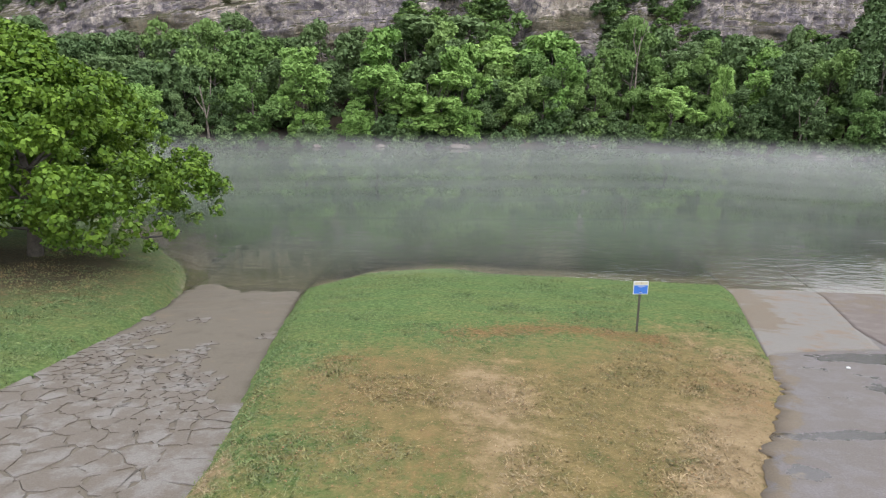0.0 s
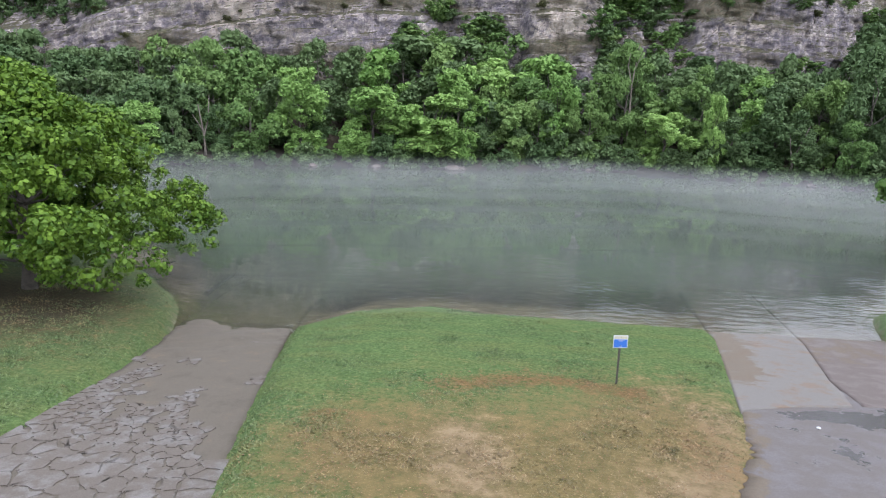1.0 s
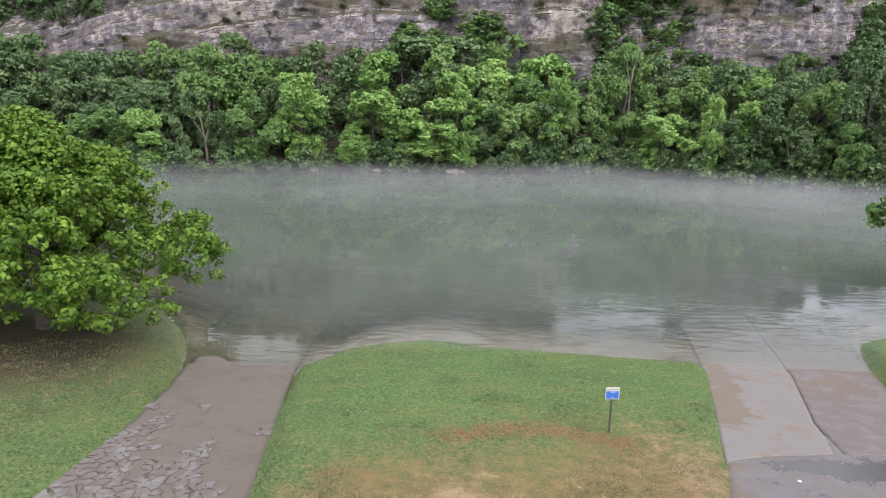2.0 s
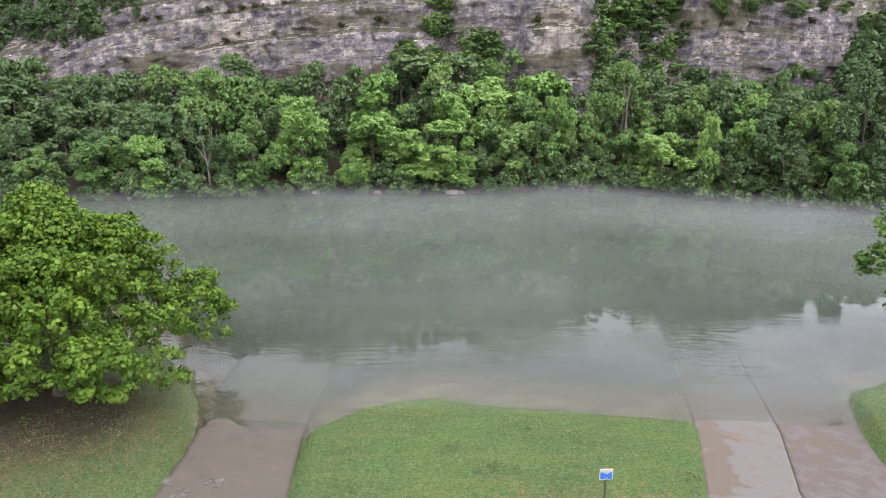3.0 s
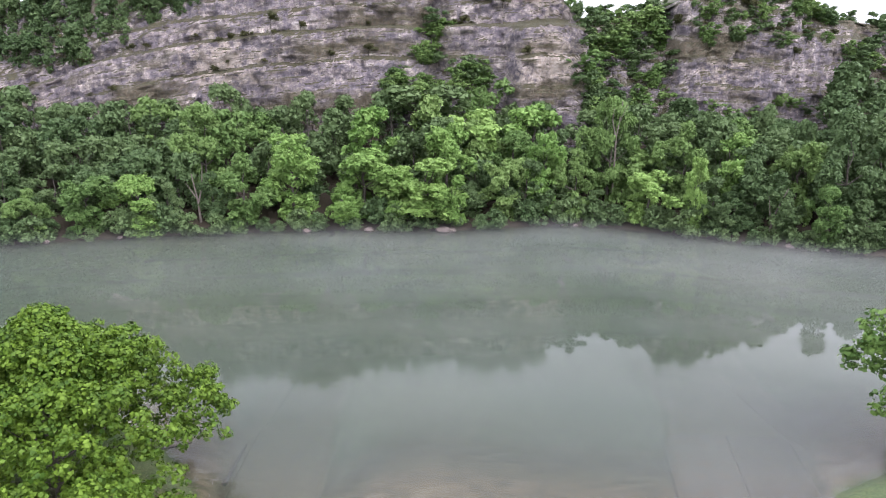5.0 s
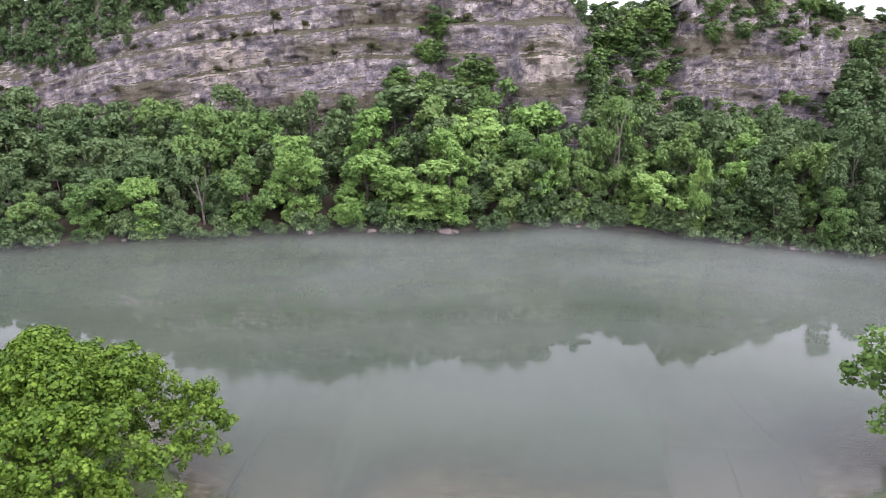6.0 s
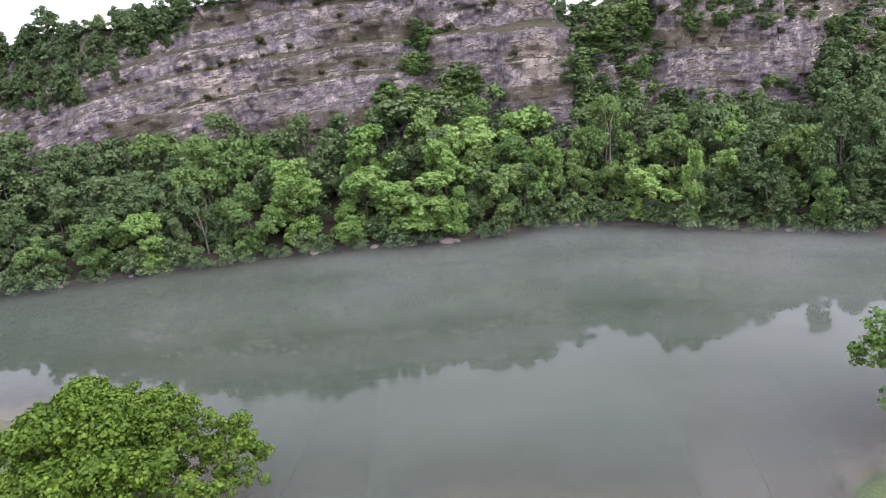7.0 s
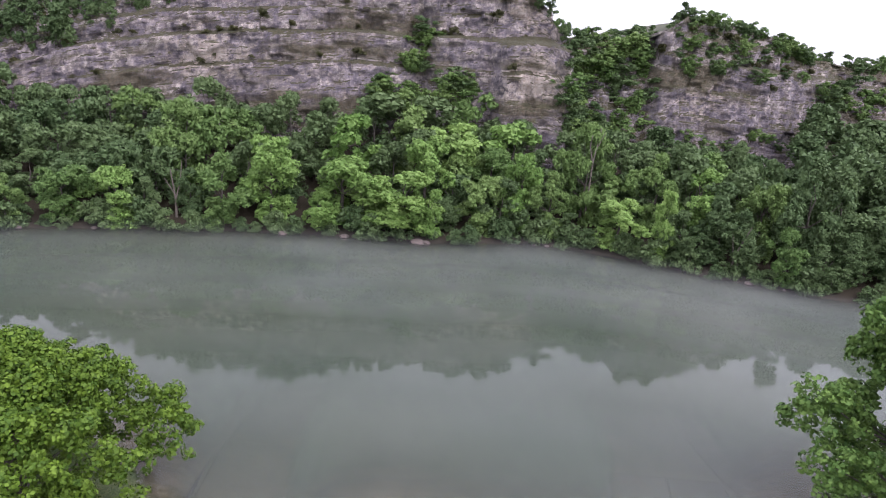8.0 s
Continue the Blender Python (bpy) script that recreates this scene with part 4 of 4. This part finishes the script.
def park_sign(x, y):
    root = new("park_sign")
    root.matrix_world = pose(x, y, float(land(x, y)), 0, 0, 6)
    bm = bmesh.new()
    box(bm, 0, 0, 0.5, 0.055, 0.04, 1.3, 0.006)
    part("post", bm, MAT_POST, root, "dark weathered post")
    bm = bmesh.new()
    box(bm, 0, -0.03, 1.31, 0.42, 0.012, 0.38, 0.004)
    panel = part("panel", bm, MAT_WHITE, root, "white-edged sign panel")
    bm = bmesh.new()
    box(bm, 0, -0.039, 1.262, 0.375, 0.006, 0.24)
    part("field", bm, MAT_BLUE, panel, "blue painted field")
    bm = bmesh.new()
    box(bm, 0, -0.039, 1.44, 0.375, 0.006, 0.075)
    part("header", bm, MAT_CREAM, panel, "cream header strip")
    for dz, w in ((1.362, 0.2), (1.335, 0.1), (1.18, 0.06)):
        bm = bmesh.new()
        box(bm, 0.01, -0.044, dz, w, 0.004, 0.012)
        part("bar", bm, MAT_WHITE, panel)
    for dz in (1.2, 1.46):
        bm = bmesh.new()
        bmesh.ops.create_cone(bm, cap_ends=True, segments=8, radius1=0.01, radius2=0.01, depth=0.012, matrix=pose(0, -0.048, dz, 90))
        part("bolt", bm, MAT_POST, panel)
    return tagged(root, "small blue and white sign on a dark post in the grass", "sign")


park_sign(6.32, 17.9)


# ---- logs and stones ----
def log(name, pts, r, label):
    pts = np.asarray(pts, float)
    v, f = tube(pts, np.linspace(r, r * 0.4, len(pts)), 8)
    return tagged(new(name, mesh_arrays(name, v, f, MAT_LOG, True)), label, "log")


log("fallen_branch", [(-18.9, 29.6, 0.75), (-17.2, 29.5, 0.6), (-15.3, 30.0, 0.45), (-13.9, 30.4, 0.5), (-12.9, 30.5, 0.75)], 0.09, "bare fallen branch lying at the water's edge")
log("sunken_log", [(-10.35, 28.2, -0.1), (-10.4, 30.0, -0.12), (-10.5, 32.0, -0.2)], 0.12, "dark sunken log beside the boat ramp")


def stone(x, y, z, s, seed):
    bm = bmesh.new()
    bmesh.ops.create_icosphere(bm, subdivisions=2, radius=1)
    for v in bm.verts:
        v.co *= 1 + 0.3 * noise.noise(v.co * 1.5 + Vector((seed, 0, 0)))
        v.co = Vector((v.co.x * s * 1.3, v.co.y * s, v.co.z * s * 0.6))
    me = bpy.data.meshes.new("stone")
    bm.to_mesh(me)
    bm.free()
    me.materials.append(MAT_ROCK)
    ob = new("stone", me)
    ob.matrix_world = pose(x, y, z, 0, 0, seed * 50)
    return tagged(ob, "pinkish rock at the far waterline", "rock", "rocks at the waterline")


for i in range(12):
    x = -1.7 if i == 0 else rng.uniform(-70, 50)
    stone(x, float(far_bank(x)) + rng.uniform(-0.6, 0.3), 0.1, 0.8 if i == 0 else rng.uniform(0.2, 0.6), i)


def bare_trunk(x, y, pts, r, label):
    """A pale forked trunk: the first points are the stem, the rest its limbs."""
    parts = [tube(np.array(q, float), np.linspace(r * f, r * f * 0.35, len(q)), 7) for q, f in zip(pts, (1.0, 0.6, 0.5, 0.4))]
    v, f = joined(parts)
    ob = new("bare_tree", mesh_arrays("bare_tree", v, f, MAT_PALE_BARK, True))
    ob.matrix_world = pose(x, y, float(land(x, y)))
    return tagged(ob, label, "tree")


bare_trunk(21.3, 90.4, [[(0, 0, -0.5), (0.1, 0, 5), (0.1, 0.2, 9), (0.7, 0.4, 14)], [(0.1, 0.2, 9), (-0.6, 0, 11.5), (-0.5, -0.3, 13)], [(0.35, 0.3, 11), (1.3, 0.2, 13.5)]], 0.17, "tall pale half-bare trunk among the far trees")
bare_trunk(-32.8, 80.0, [[(0, 0, -0.5), (-0.1, 0, 2.5), (-0.6, -0.2, 6.2)], [(-0.1, 0, 2.4), (0.6, -0.1, 4.6), (0.9, -0.2, 7.4)], [(-0.2, 0, 3), (-1.4, -0.2, 5)]], 0.19, "pale forked trunk at the far water's edge")
bare_trunk(37.5, 78.0, [[(0, 0, -0.5), (0.6, -0.3, 3.2), (1.5, -0.6, 6.0)], [(0.3, 0, 1.5), (-0.5, -0.3, 5)]], 0.14, "thin pale leaning trunk on the far bank")


def pebble(x, y, z, s):
    stone_ob = stone(x, y, z, s, 3)
    stone_ob.data.materials.clear()
    stone_ob.data.materials.append(MAT_WHITE)
    stone_ob.name = "pebble"
    return tagged(stone_ob, "white pebble lying on the worn asphalt", "stone")


pebble(10.91, 15.69, float(lane_right_z(15.69)) + 0.04, 0.045)


# ---- mist over the river ----
def mist():
    vs, fs, ds, off = [], [], [], 0
    xs = np.arange(-150, 121, 3.0)
    zs = np.linspace(0.0, 1.0, 13)
    for k, y in enumerate(np.arange(22.0, 76.0, 8.0)):
        X, U = np.meshgrid(xs, zs, indexing="ij")
        h = 2.4 + 0.6 * value_noise(X, 0 * X + 0.9 * k, 0.05, 70)
        Y = y + 2.5 * value_noise(X, 0 * X, 0.035, 50, 3) + 0.6 * value_noise(X, 0 * X + k, 0.06, 51, 2) + (far_bank(X) - 82) * y / 82 + 10.0 * U
        d = (0.185 + 0.11 * value_noise(X, 0 * X + 3 * k, 0.04, 90 + k)) * np.sin(math.pi * U) ** 1.5 * (0.5 + 0.65 * smoothstep(36, 68, Y - (far_bank(X) - 82))) * (0.3 + 0.7 * smoothstep(-60, 20, X)) * smoothstep(2.5, 9, far_bank(X) - Y)
        vs.append(np.stack([X, Y, 0.02 + h * U], -1).reshape(-1, 3))
        fs.append(grid_faces(len(xs), len(zs)) + off)
        ds.append(d.ravel())
        off += X.size
    me = mesh_arrays("mist", np.concatenate(vs), np.concatenate(fs), MAT_MIST, True)
    set_float(me, "wisp", np.concatenate(ds))
    return tagged(new("mist", me), "thin grey mist drifting over the river", "mist", kind="stuff")


mist()


# ---- cracked asphalt plates on the lane ----
def clip_cell(poly, a, b):
    """The part of a polygon nearer to a than to b."""
    mid, d, out = (a + b) / 2, b - a, []
    side = [(q - mid) @ d for q in poly]
    for i, q in enumerate(poly):
        j = (i + 1) % len(poly)
        if side[i] <= 0:
            out.append(q)
        if (side[i] < 0) != (side[j] < 0):
            out.append(q + (poly[j] - q) * side[i] / (side[i] - side[j]))
    return out


def asphalt_plates(road):
    rng = np.random.default_rng(9)
    pts = []
    for k in range(9000):
        y = 8.3 + 11 * rng.uniform()
        a, b = ramp_left(np.array(y))
        u = rng.uniform()
        x = a + 0.05 + (b - a - 0.25) * u
        gap = np.interp(y - 2.2 * (0.5 - u), [9.0, 11.5, 14, 19], [0.8, 0.52, 0.27, 0.22])
        if all(1.7 * (x - q[0]) ** 2 + (y - q[1]) ** 2 > gap**2 for q in pts):
            pts.append(np.array([x, y]))
    pts = np.array(pts)
    drift = value_noise(pts[:, 0] * 1.6, pts[:, 1] * 0.45, 1.0, 33, 3)
    for i, c in enumerate(pts):
        a, b = ramp_left(c[1])
        u = (c[0] - a) / (b - a)
        keep = np.interp(c[1] - 2.2 * (0.5 - u), [8.6, 12.3, 14.2, 16, 18.5], [1.6, 1.5, 0.74, 0.56, 0.2]) * np.interp(u, [0, 0.8, 1], [1, 0.95, 0.3])
        if 0.5 + 0.9 * drift[i] + rng.uniform(-0.15, 0.15) > keep:
            continue
        s = np.interp(c[1], [11, 14, 16], [0.9, 0.5, 0.3]) * rng.uniform(0.8, 1.1)
        poly = [c + np.array(q) * s for q in ((-0.75, -0.9), (0, -1.25), (0.75, -0.9), (0.9, 0.1), (0.7, 0.9), (0, 1.3), (-0.75, 0.9), (-0.9, 0))]
        near = pts[np.argsort(((pts - c) ** 2).sum(1))[1:14]]
        for q in near:
            poly = clip_cell(poly, c, q)
        if len(poly) < 3:
            continue
        shrink = 1 - rng.uniform(0.015, 0.075) * np.interp(c[1], [9, 15], [1.0, 2.2])
        ring = []
        for j, q in enumerate(poly):
            r = poly[(j + 1) % len(poly)]
            for t in (0.0, 0.34, 0.67):
                w = q + (r - q) * t
                ring.append(c + (w - c) * shrink + rng.normal(scale=0.036, size=2))
        z = [float(lane_left_z(q[1])) for q in ring]
        k = len(ring)
        bm = bmesh.new()
        zc = float(lane_left_z(c[1]))
        top = [bm.verts.new((q[0] - c[0], q[1] - c[1], h - zc + 0.034)) for q, h in zip(ring, z)]
        low = [bm.verts.new(((q[0] - c[0]) * 1.03, (q[1] - c[1]) * 1.03, h - zc - 0.01)) for q, h in zip(ring, z)]
        bm.faces.new(top)
        for j in range(k):
            bm.faces.new((low[j], low[(j + 1) % k], top[(j + 1) % k], top[j]))
        ob = part("asphalt_plate", bm, MAT_PLATE, road)
        ob.location = (c[0], c[1], zc)


asphalt_plates(bpy.data.objects["road"])
